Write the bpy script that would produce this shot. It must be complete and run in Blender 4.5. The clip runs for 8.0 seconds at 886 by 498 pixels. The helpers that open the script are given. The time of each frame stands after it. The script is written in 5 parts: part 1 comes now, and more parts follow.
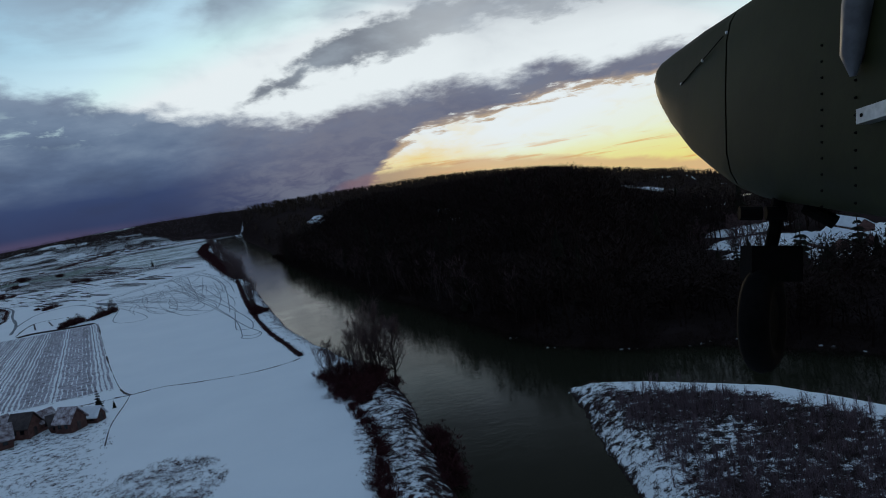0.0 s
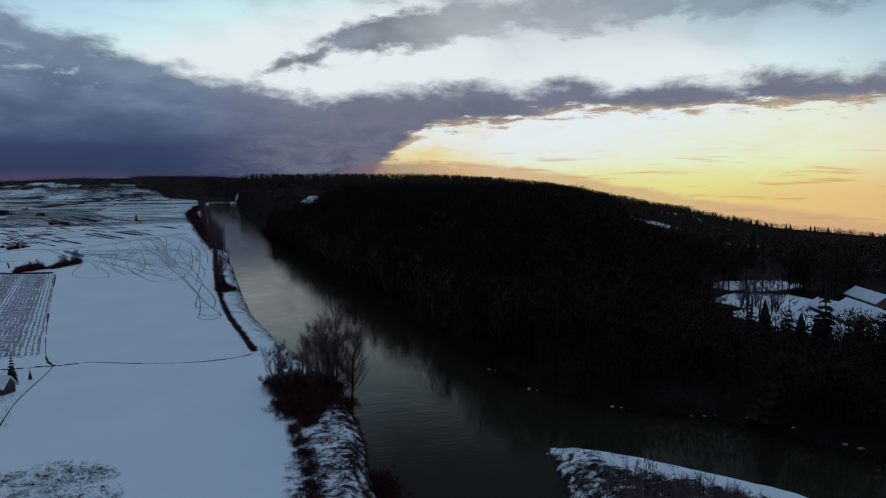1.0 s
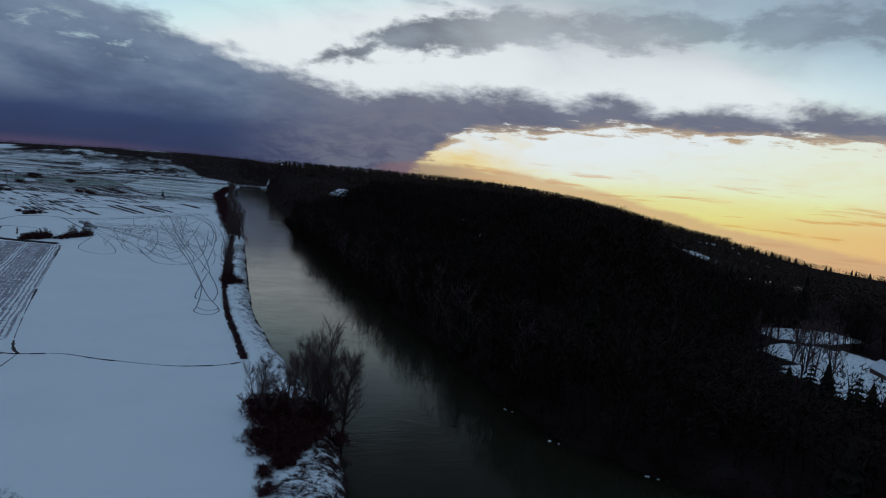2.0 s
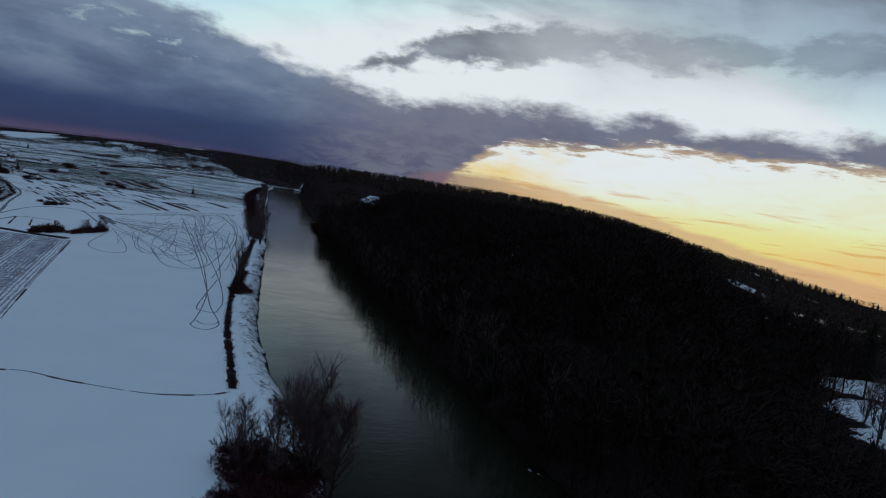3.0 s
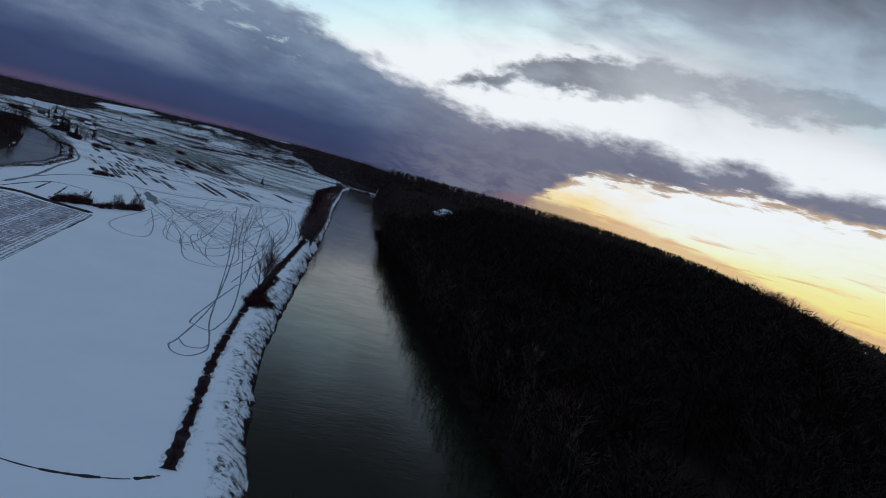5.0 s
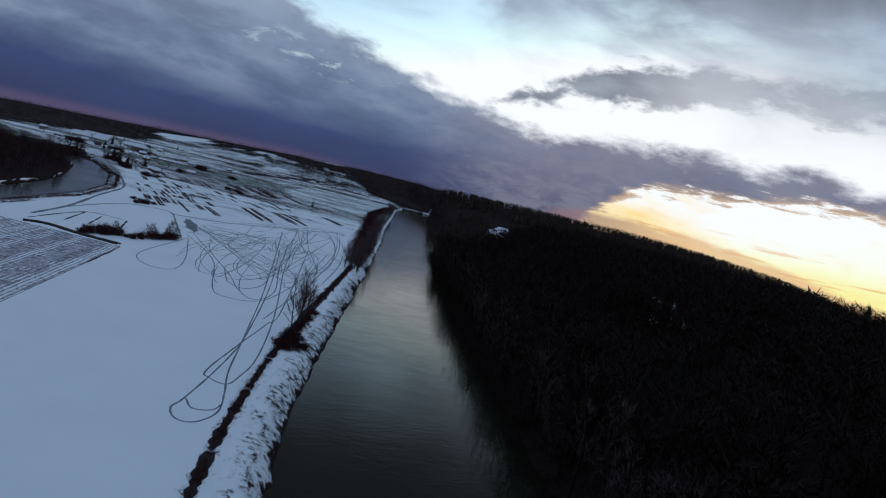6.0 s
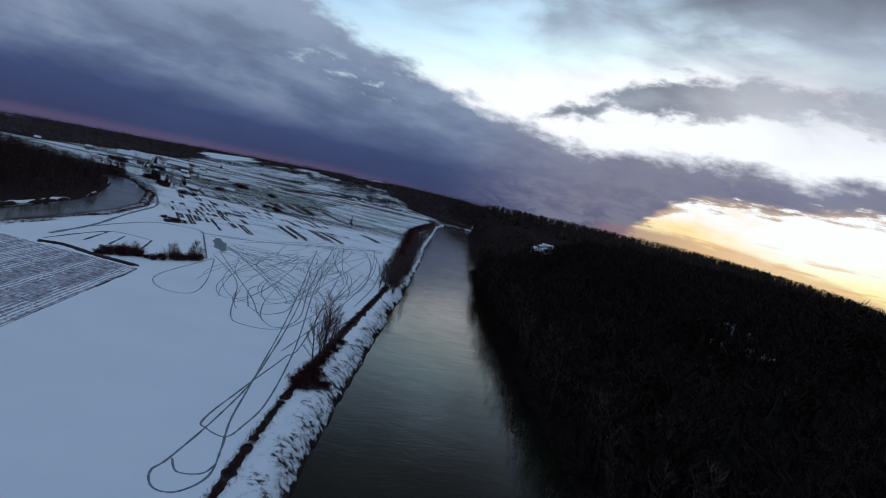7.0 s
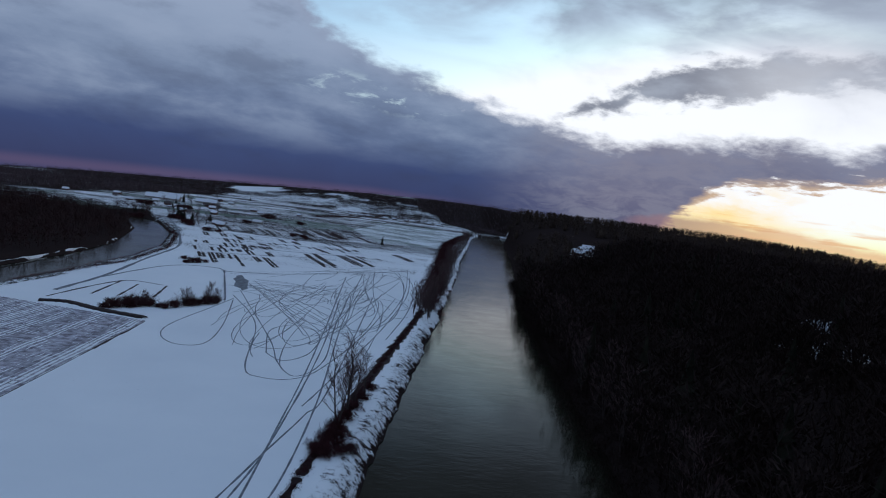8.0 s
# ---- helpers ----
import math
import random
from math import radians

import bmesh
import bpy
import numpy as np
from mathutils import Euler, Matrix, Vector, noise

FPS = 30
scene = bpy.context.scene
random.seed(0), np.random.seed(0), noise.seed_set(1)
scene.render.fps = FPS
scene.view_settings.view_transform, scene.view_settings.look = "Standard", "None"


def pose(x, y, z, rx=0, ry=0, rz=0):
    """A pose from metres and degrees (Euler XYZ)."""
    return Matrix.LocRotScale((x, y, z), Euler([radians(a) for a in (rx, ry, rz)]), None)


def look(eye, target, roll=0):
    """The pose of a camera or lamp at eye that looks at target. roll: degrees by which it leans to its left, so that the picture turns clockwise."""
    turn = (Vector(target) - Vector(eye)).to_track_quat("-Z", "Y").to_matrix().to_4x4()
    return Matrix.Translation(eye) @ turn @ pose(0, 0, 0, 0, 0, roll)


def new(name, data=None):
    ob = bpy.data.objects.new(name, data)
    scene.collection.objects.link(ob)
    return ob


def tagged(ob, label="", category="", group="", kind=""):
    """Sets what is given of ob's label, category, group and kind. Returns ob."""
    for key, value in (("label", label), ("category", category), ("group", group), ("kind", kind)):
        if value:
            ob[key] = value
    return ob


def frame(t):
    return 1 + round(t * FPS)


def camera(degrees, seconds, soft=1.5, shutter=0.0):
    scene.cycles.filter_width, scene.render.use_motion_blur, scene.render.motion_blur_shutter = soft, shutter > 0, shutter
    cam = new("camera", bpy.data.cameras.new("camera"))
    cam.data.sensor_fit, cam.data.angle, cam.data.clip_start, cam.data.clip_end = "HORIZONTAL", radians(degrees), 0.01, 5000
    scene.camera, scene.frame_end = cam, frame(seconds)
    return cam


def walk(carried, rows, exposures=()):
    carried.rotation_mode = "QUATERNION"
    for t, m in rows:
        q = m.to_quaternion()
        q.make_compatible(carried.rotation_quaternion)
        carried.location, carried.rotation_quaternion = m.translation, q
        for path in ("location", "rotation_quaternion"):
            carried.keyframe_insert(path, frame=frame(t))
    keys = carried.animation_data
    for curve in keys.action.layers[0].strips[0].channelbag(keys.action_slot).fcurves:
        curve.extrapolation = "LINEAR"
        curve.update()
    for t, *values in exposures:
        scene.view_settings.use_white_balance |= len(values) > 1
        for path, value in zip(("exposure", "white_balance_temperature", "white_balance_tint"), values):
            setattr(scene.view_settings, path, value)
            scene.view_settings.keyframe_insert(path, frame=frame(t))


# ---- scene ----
cam = camera(64.2, 8.0, soft=1.0)
PATH = [
    (0, (0.02, 0.00, 43.01), (7.529, 18.442, 41.116), -9.14),
    (0.5, (4.88, 10.01, 43.14), (12.514, 28.400, 41.247), -6.41),
    (1, (9.52, 19.41, 43.57), (17.202, 37.775, 41.651), 0.08),
    (1.5, (13.71, 29.02, 43.97), (21.143, 47.489, 42.044), 3.85),
    (3, (26.94, 60.34, 45.32), (33.047, 79.311, 43.649), 8.74),
    (3.5, (30.31, 69.80, 46.00), (36.075, 88.894, 44.476), 11.02),
    (4, (34.27, 81.11, 46.22), (39.522, 100.344, 44.674), 13.78),
    (4.5, (38.12, 94.88, 45.08), (42.854, 114.249, 43.474), 15.73),
    (6, (45.78, 139.08, 44.25), (48.270, 158.870, 42.742), 13.97),
    (6.5, (47.22, 150.86, 44.30), (49.069, 170.720, 42.832), 14.28),
    (7, (48.66, 161.89, 44.01), (49.879, 181.810, 42.661), 13.40),
    (7.5, (49.84, 174.79, 44.17), (50.481, 194.744, 42.903), 11.79),
    (8, (50.55, 186.69, 45.00), (50.698, 206.650, 43.762), 7.60),
]
EXPOSURE = [(0, -0.40, 5950, 3), (1.5, -0.46, 5950, 3), (3.5, -0.48, 5950, 4), (4.5, -0.40, 6000, 6), (6.5, -0.12, 6020, 8), (8, -0.14, 5960, 10)]
walk(cam, [(t, look(eye, target, roll)) for t, eye, target, roll in PATH], EXPOSURE)

# ---- small builders ----


class Nodes:
    """Short hand for shader trees."""

    def __init__(self, tree):
        self.t = tree
        self.t.nodes.clear()

    def put(self, kind, **inputs):
        n = self.t.nodes.new(kind)
        for k, v in inputs.items():
            key = int(k[1:]) if k[0] == "i" and k[1:].isdigit() else k.replace("_", " ")
            self.set(n.inputs[key], v)
        return n

    def set(self, socket, v):
        if hasattr(v, "is_output"):
            self.t.links.new(v, socket)
        elif v is not None:
            socket.default_value = v

    def m(self, op, a, b=None, c=None, clamp=False):
        n = self.t.nodes.new("ShaderNodeMath")
        n.operation, n.use_clamp = op, clamp
        for i, v in enumerate((a, b, c)):
            if v is not None:
                self.set(n.inputs[i], v)
        return n.outputs[0]

    def add(self, a, b):
        return self.m("ADD", a, b)

    def sub(self, a, b):
        return self.m("SUBTRACT", a, b)

    def mul(self, a, b):
        return self.m("MULTIPLY", a, b)

    def step(self, v, a, b):
        """Smooth step of v from a (0) to b (1)."""
        n = self.t.nodes.new("ShaderNodeMapRange")
        n.interpolation_type = "SMOOTHSTEP"
        for i, x in enumerate((v, a, b, 0.0, 1.0)):
            self.set(n.inputs[i], x)
        return n.outputs[0]

    def mix(self, f, a, b, blend="MIX"):
        n = self.t.nodes.new("ShaderNodeMix")
        n.data_type, n.blend_type = "RGBA", blend
        for i, v in ((0, f), (6, a), (7, b)):
            if isinstance(v, tuple) and len(v) == 3:
                v = (*v, 1)
            self.set(n.inputs[i], v)
        return n.outputs[2]

    def ramp(self, f, stops):
        n = self.t.nodes.new("ShaderNodeValToRGB")
        self.set(n.inputs[0], f)
        e = n.color_ramp.elements
        while len(e) < len(stops):
            e.new(0.5)
        for s, (p, c) in zip(e, stops):
            s.position = p
            s.color = (*c, 1) if isinstance(c, tuple) else (c, c, c, 1)
        return n.outputs[0]

    def curve(self, v, lo, hi, table, top):
        """A broken line through (v, value) pairs; values from 0 to top."""
        f = self.m("DIVIDE", self.sub(v, lo), hi - lo, clamp=True)
        stops = [((a - lo) / (hi - lo), b / top) for a, b in sorted(table)]
        return self.mul(self.ramp(f, stops), top)

    def noise(self, vec, scale, detail=6.0, rough=0.55, warp=0.0):
        n = self.put("ShaderNodeTexNoise", Vector=vec, Scale=scale, Detail=detail, Roughness=rough, Distortion=warp)
        return n.outputs[0]

    def vec(self, x, y, z=0.0):
        return self.put("ShaderNodeCombineXYZ", i0=x, i1=y, i2=z).outputs[0]


def srgb(r, g, b):
    """A display colour, 0 to 255, in linear light."""
    return tuple(((v / 255 + 0.055) / 1.055) ** 2.4 if v > 10 else v / 255 / 12.92 for v in (r, g, b))


def material(name, dark, light, rough=0.85, scale=1.0, fine=8.0, bump=0.3, metal=0.0, vary=0.0, spec=0.3, far=0.02):
    """A surface with coarse and fine variation between two colours. vary: change of tone from piece to piece."""
    mt = bpy.data.materials.new(name)
    mt.use_nodes = True
    N = Nodes(mt.node_tree)
    pos = N.put("ShaderNodeNewGeometry").outputs["Position"]
    a, b = N.noise(pos, scale, 4), N.noise(pos, scale * fine, 6, 0.65)
    f = N.step(N.add(N.mul(a, 0.6), N.mul(b, 0.4)), 0.32, 0.68)
    col = N.mix(f, dark, light)
    if vary:
        r = N.put("ShaderNodeNewGeometry").outputs["Random Per Island"]
        o = N.put("ShaderNodeObjectInfo").outputs["Random"]
        k = N.add(1 - vary, N.mul(N.m("FRACT", N.add(r, o)), 2 * vary))
        col = N.mix(1.0, col, N.put("ShaderNodeCombineColor", i0=k, i1=k, i2=k).outputs[0], "MULTIPLY")
    p = N.put("ShaderNodeBsdfPrincipled", Base_Color=col, Metallic=metal)
    N.set(p.inputs["Roughness"], N.add(rough - 0.08, N.mul(b, 0.16)))
    N.set(p.inputs["Specular IOR Level"], spec)
    bp = N.put("ShaderNodeBump", Strength=bump, Distance=far, Height=b)
    N.set(p.inputs["Normal"], bp.outputs[0])
    N.t.links.new(p.outputs[0], N.put("ShaderNodeOutputMaterial").inputs[0])
    return mt


def mesh_of(name, verts, faces, mats=(), smooth=False):
    me = bpy.data.meshes.new(name)
    me.from_pydata([tuple(v) for v in verts], [], [tuple(f) for f in faces])
    for mt in mats if isinstance(mats, (list, tuple)) else [mats]:
        me.materials.append(mt)
    if smooth:
        me.polygons.foreach_set("use_smooth", [True] * len(me.polygons))
    me.update()
    return me


class Shape:
    """Gathers points and faces of one mesh."""

    def __init__(self):
        self.v, self.f, self.n = [], [], 0

    def add(self, v, f):
        v = np.asarray(v, float).reshape(-1, 3)
        self.v.append(v)
        self.f.extend(tuple(i + self.n for i in q) for q in f)
        self.n += len(v)
        return self

    def box(self, lo, hi, m=None):
        (a, b, c), (d, e, g) = lo, hi
        v = np.array([(x, y, z) for z in (c, g) for y in (b, e) for x in (a, d)], float)
        if m is not None:
            v = np.array([m @ Vector(p) for p in v])
        return self.add(v, [(0, 2, 3, 1), (4, 5, 7, 6), (0, 1, 5, 4), (2, 6, 7, 3), (0, 4, 6, 2), (1, 3, 7, 5)])

    def tube(self, pts, radii, sides=5, cap=True):
        """A tapered tube along points."""
        pts = np.asarray(pts, float)
        rings = []
        for i, p in enumerate(pts):
            d = pts[min(i + 1, len(pts) - 1)] - pts[max(i - 1, 0)]
            d = d / (np.linalg.norm(d) + 1e-9)
            u = np.cross(d, (0.31, 0.17, 0.93) if abs(d[2]) < 0.9 else (1, 0.1, 0))
            u /= np.linalg.norm(u)
            w = np.cross(d, u)
            a = np.arange(sides) * 2 * np.pi / sides
            rings.append(p + radii[i] * (np.cos(a)[:, None] * u + np.sin(a)[:, None] * w))
        f = []
        for i in range(len(pts) - 1):
            for j in range(sides):
                k = (j + 1) % sides
                f.append((i * sides + j, i * sides + k, (i + 1) * sides + k, (i + 1) * sides + j))
        if cap:
            f.append(tuple(range(sides))[::-1])
            f.append(tuple((len(pts) - 1) * sides + j for j in range(sides)))
        return self.add(np.concatenate(rings), f)

    def arrays(self):
        return np.concatenate(self.v), self.f

    def mesh(self, name, mats, smooth=False):
        return mesh_of(name, np.concatenate(self.v), self.f, mats, smooth)


def part(name, shape, mt, parent, label="", smooth=False):
    """Links a shape as one mesh under a thing or a part."""
    me = shape if isinstance(shape, bpy.types.Mesh) else shape.mesh(name, mt, smooth)
    ob = new(name, me)
    ob.parent = parent
    if label:
        tagged(ob, label)
    return ob


def thing(name, label, category, group="", m=None):
    ob = tagged(new(name), label, category, group)
    ob.empty_display_size = 0.2
    if m is not None:
        ob.matrix_basis = m
    return ob


def scatter(shape_list, places, rng):
    """Many turned and scaled copies of a few small meshes, joined. places: rows of x, y, z, height scale, width scale."""
    vs, fs, n = [], [], 0
    which = rng.integers(0, len(shape_list), len(places))
    turn = rng.uniform(0, 2 * np.pi, len(places))
    for (x, y, z, sh, sw), w, a in zip(places, which, turn):
        v, f = shape_list[w]
        c, s = np.cos(a) * sw, np.sin(a) * sw
        q = np.empty_like(v)
        q[:, 0], q[:, 1], q[:, 2] = x + c * v[:, 0] - s * v[:, 1], y + s * v[:, 0] + c * v[:, 1], z + sh * v[:, 2]
        vs.append(q)
        fs.append([tuple(i + n for i in t) for t in f])
        n += len(v)
    return np.concatenate(vs), [t for g in fs for t in g]


def stuff(name, arrays, mt, label, category):
    ob = new(name, mesh_of(name, arrays[0], arrays[1], mt))
    return tagged(ob, label, category, kind="stuff")


# ---- world and sun ----
SUN_AZ, SUN_EL = -25.0, 3.0
world = bpy.data.worlds.new("dusk")
world.use_nodes = True
scene.world = world
W = Nodes(world.node_tree)
axis = W.put("ShaderNodeSeparateXYZ", i0=W.put("ShaderNodeTexCoord").outputs["Generated"])
AZ = W.m("DEGREES", W.m("ARCTAN2", W.mul(axis.outputs[0], -1.0), axis.outputs[1]))
EL = W.m("DEGREES", W.m("ARCSINE", W.m("MAXIMUM", W.m("MINIMUM", axis.outputs[2], 1.0), -1.0)))
flat = W.vec(W.mul(AZ, 0.10), W.mul(EL, 0.22))
puff = W.sub(W.noise(flat, 2.6, 10, 0.60, 0.15), 0.5)
fray = W.sub(W.noise(W.vec(W.mul(AZ, 0.12), W.mul(EL, 0.55), 2.0), 3.5, 8, 0.62, 0.3), 0.5)
slow = W.sub(W.noise(flat, 0.9, 4, 0.5, 0.8), 0.5)
grain = W.noise(W.vec(W.mul(AZ, 0.06), W.mul(EL, 0.16), 4.0), 2.6, 9, 0.55, 0.12)

nishita = W.put("ShaderNodeTexSky")
nishita.sky_type, nishita.sun_disc = "NISHITA", False
nishita.sun_elevation, nishita.sun_rotation = radians(SUN_EL), radians(-SUN_AZ)

# clear evening air between the clouds
height = W.m("DIVIDE", W.add(EL, 6.0), 36.0, clamp=True)
low = W.ramp(height, [(0.0, srgb(245, 195, 130)), (0.140, srgb(255, 206, 132)), (0.175, srgb(255, 238, 172)), (0.220, srgb(255, 250, 222)), (0.33, srgb(238, 248, 243)),
                      (0.42, srgb(218, 241, 250)), (0.53, srgb(182, 220, 240)), (0.75, srgb(138, 175, 208)), (1.0, srgb(104, 132, 175))])
glow = W.step(W.m("ABSOLUTE", W.sub(AZ, -20.0)), 50.0, 5.0)
air = W.mix(1.0, low, W.put("ShaderNodeCombineColor", i0=W.add(0.55, W.mul(glow, 0.75)), i1=W.add(0.60, W.mul(glow, 0.65)), i2=W.add(0.72, W.mul(glow, 0.48))).outputs[0], "MULTIPLY")
air = W.mix(0.06, air, nishita.outputs[0], "ADD")
air = W.mix(1.0, air, (1.13, 1.11, 1.09), "DARKEN")

# gold round the hidden sun, uneven as the thin cloud there
ember = W.mul(W.step(W.m("ABSOLUTE", W.add(AZ, 20.5)), 9.0, 1.5), W.step(W.add(EL, W.mul(puff, 5.0)), 4.2, 1.2))
air = W.mix(W.mul(ember, 0.75), air, (1.18, 0.82, 0.24))
air = W.mix(W.mul(W.mul(W.step(W.add(EL, W.mul(fray, 2.5)), 1.6, -0.4), W.step(AZ, -19.0, -24.0)), 0.4), air, (1.12, 0.76, 0.36))
# the heavy bank, its tongue over the sunset, and the streak above it
top = W.curve(AZ, -180, 180, [(-180, 22), (-75, 14), (-60, 8), (-45, 7.6), (-36, 7.5), (-30, 7.7), (-25, 7.5), (-20, 7.5), (-17.5, 7.2), (-15, 6.6), (-12, 6.8), (-7, 7.6), (-3, 8.4), (0, 9.1),
                              (4, 10.2), (8, 11.4), (11, 12.4), (15, 16), (22, 20), (35, 25), (60, 28), (180, 28)], 30.0)
foot = W.curve(AZ, -60, 0, [(-60, 8.5), (-45, 8.4), (-40, 8.3), (-34, 8.5), (-29, 7.7), (-25, 7.3), (-22.3, 7.2), (-20.5, 6.5), (-19.1, 5.3), (-18.1, 4.3), (-17.2, 3.5), (-16.4, 1.5), (-15.6, 0.0), (0, 0.0)], 12.0)
foot = W.sub(foot, 3.0)
bank = W.mul(W.step(W.add(W.sub(top, EL), W.mul(puff, 4.8)), -0.7, 1.1), W.step(W.add(W.sub(EL, foot), W.add(W.mul(puff, 2.6), W.mul(fray, 4.4))), -0.3, 0.45))
mid = W.curve(AZ, -60, 0, [(-60, 13.5), (-45, 13.2), (-30, 12.7), (-21, 12.2), (-16.5, 11.2), (-12, 9.6), (-8.5, 8.2), (0, 7)], 20.0)
wide = W.curve(AZ, -60, 0, [(-60, 1.2), (-34, 1.1), (-28, 1.0), (-21, 1.5), (-16.5, 1.5), (-13, 0.75), (-9.5, 0.4), (-8, 0.0), (0, 0.0)], 4.0)
east = W.step(AZ, -7.4, -8.8)
streak = W.mul(east, W.step(W.add(W.sub(wide, W.m("ABSOLUTE", W.sub(EL, mid))), W.mul(puff, 5.5)), -0.5, 0.7))
veil = W.mul(W.step(W.add(EL, W.mul(slow, 14.0)), 10.5, 19.0), W.step(grain, 0.30, 0.62))
rest = W.step(W.add(EL, W.mul(slow, 8.0)), 14.5, 23.0)

deep = W.m("DIVIDE", W.add(EL, W.mul(slow, 3.0)), 16.0, clamp=True)
body = W.ramp(deep, [(0.0, srgb(62, 68, 102)), (0.15, srgb(66, 78, 116)), (0.27, srgb(100, 114, 144)), (0.50, srgb(128, 142, 166)), (0.70, srgb(152, 165, 186)), (1.0, srgb(166, 178, 198))])
edge = W.step(W.sub(top, EL), 2.2, 0.0)
body = W.mix(W.mul(edge, 0.45), body, srgb(146, 152, 170))
lit = W.step(grain, 0.42, 0.72)
body = W.mix(W.mul(W.mul(lit, W.step(EL, 2.0, 6.0)), 0.6), body, srgb(158, 170, 190))
body = W.mix(W.mul(W.step(grain, 0.5, 0.28), 0.30), body, srgb(62, 68, 94))
# thin places in the bank, where the light comes through
gap_noise = W.noise(W.vec(W.mul(AZ, 0.16), W.mul(EL, 0.42), 6.0), 2.2, 7, 0.62, 0.4)
line = W.add(7.2, W.mul(AZ, 0.12))
gaps = W.mul(W.mul(W.step(gap_noise, 0.50, 0.66), W.step(W.m("ABSOLUTE", W.sub(EL, line)), 1.5, 0.3)), W.mul(W.step(AZ, -1.0, 4.0), W.step(AZ, 15.0, 9.0)))
body = W.mix(W.mul(gaps, 0.85), body, srgb(196, 214, 220))
body = W.mix(W.mul(W.mul(W.step(AZ, -2.0, -14.0), W.step(gap_noise, 0.40, 0.62)), 0.6), body, srgb(150, 152, 163))
level = W.sub(0.15, W.mul(W.m("MAXIMUM", W.sub(AZ, 6.0), 0.0), 0.036))
blush = W.mul(W.step(W.m("ABSOLUTE", W.sub(EL, level)), 0.75, 0.0), W.step(AZ, -8.0, 8.0))
body = W.mix(W.mul(blush, 0.34), body, srgb(124, 98, 122))
body = W.mix(W.mul(W.mul(W.step(AZ, 0.0, -15.0), W.step(EL, -2.0, 3.0)), 0.62), body, srgb(134, 127, 142))
rim = W.mul(W.step(W.add(W.sub(EL, foot), W.mul(fray, 1.6)), 0.9, 0.0), W.step(AZ, -14.5, -17.5))
body = W.mix(W.mul(rim, 0.5), body, (1.15, 0.74, 0.34))
sky = W.mix(W.mul(veil, 0.78), air, srgb(166, 174, 190))
thin = W.add(0.46, W.mul(W.step(AZ, -27.0, -16.0), 0.42))
sky = W.mix(W.mul(W.mul(W.step(AZ, -19.0, -31.0), W.step(W.add(EL, W.mul(slow, 5.0)), 8.0, 14.0)), 0.5), sky, srgb(158, 160, 174))
sky = W.mix(W.mul(streak, thin), sky, W.mix(lit, srgb(104, 108, 124), srgb(150, 156, 168)))
sky = W.mix(bank, sky, body)
bars = W.mul(W.step(W.noise(W.vec(W.mul(AZ, 0.05), W.mul(EL, 0.7), 9.0), 3.0, 6, 0.55), 0.55, 0.67), W.mul(W.step(EL, 3.0, 1.2), W.step(AZ, -15.0, -19.0)))
sky = W.mix(W.mul(bars, 0.55), sky, srgb(240, 158, 70))
wisps = W.mul(W.step(W.noise(W.vec(W.mul(AZ, 0.09), W.mul(EL, 0.34), 13.0), 3.2, 8, 0.6, 0.5), 0.50, 0.66), W.mul(W.mul(W.step(EL, 7.0, 3.0), W.step(EL, -1.0, 0.5)), W.step(AZ, -15.5, -18.0)))
sky = W.mix(W.mul(wisps, W.mul(W.sub(1.0, bank), W.add(0.15, W.mul(W.step(AZ, -29.0, -20.0), 0.35)))), sky, (1.12, 0.80, 0.30))
lid = W.sub(W.curve(AZ, -60, 0, [(-60, 0.5), (-43, 2.6), (-37, 3.7), (-32, 4.6), (-26, 5.25), (-20, 5.5), (-16.5, 5.4), (-14, 4.8), (0, 4.8)], 8.0), 4.0)
haze = W.mul(W.step(W.add(W.sub(EL, lid), W.mul(puff, 1.3)), 0.35, -0.25), W.step(AZ, -13.5, -16.0))
sky = W.mix(W.mul(haze, 0.74), sky, W.mix(W.step(AZ, -16.0, -27.0), srgb(152, 120, 126), srgb(240, 188, 144)))
sky = W.mix(W.mul(rest, 0.95), sky, W.mix(lit, srgb(80, 82, 88), srgb(104, 108, 118)))
sky = W.mix(W.mul(W.step(EL, 38.0, 74.0), 0.95), sky, (0.53, 0.76, 1.10))
W.t.links.new(W.put("ShaderNodeBackground", Color=sky, Strength=1.0).outputs[0], W.put("ShaderNodeOutputWorld").inputs[0])

sun = new("sun", bpy.data.lights.new("sun", "SUN"))
sun.data.energy, sun.data.angle, sun.data.color = 0.6, radians(10), (1.0, 0.72, 0.42)
sun.matrix_basis = look((0, 0, 0), (math.sin(radians(SUN_AZ)) * math.cos(radians(SUN_EL)), -math.cos(radians(SUN_AZ)) * math.cos(radians(SUN_EL)), -math.sin(radians(SUN_EL))))


# ---- the lie of the land ----
WATER = -3.0
LEFT_BANK = [(-200, -20), (0, 13), (93, 34.8), (115, 39.4), (143, 45.7), (168, 48.8), (198, 45.5), (223, 43.2), (267, 42), (320, 45),
             (420, 51.5), (487, 56), (660, 66), (800, 72), (1000, 85), (1270, 100), (1440, 118), (1500, 170), (1560, 320), (1640, 620), (1700, 640), (3000, 900)]
RIGHT_BANK = [(-200, 140), (0, 134), (70, 129), (100, 121), (125, 110), (136, 98), (155, 89), (175, 88.5), (200, 89), (300, 90), (430, 93),
              (640, 104), (900, 126), (1250, 150), (1400, 166), (1450, 215), (1510, 360), (1590, 560), (1700, 560), (3000, 800)]
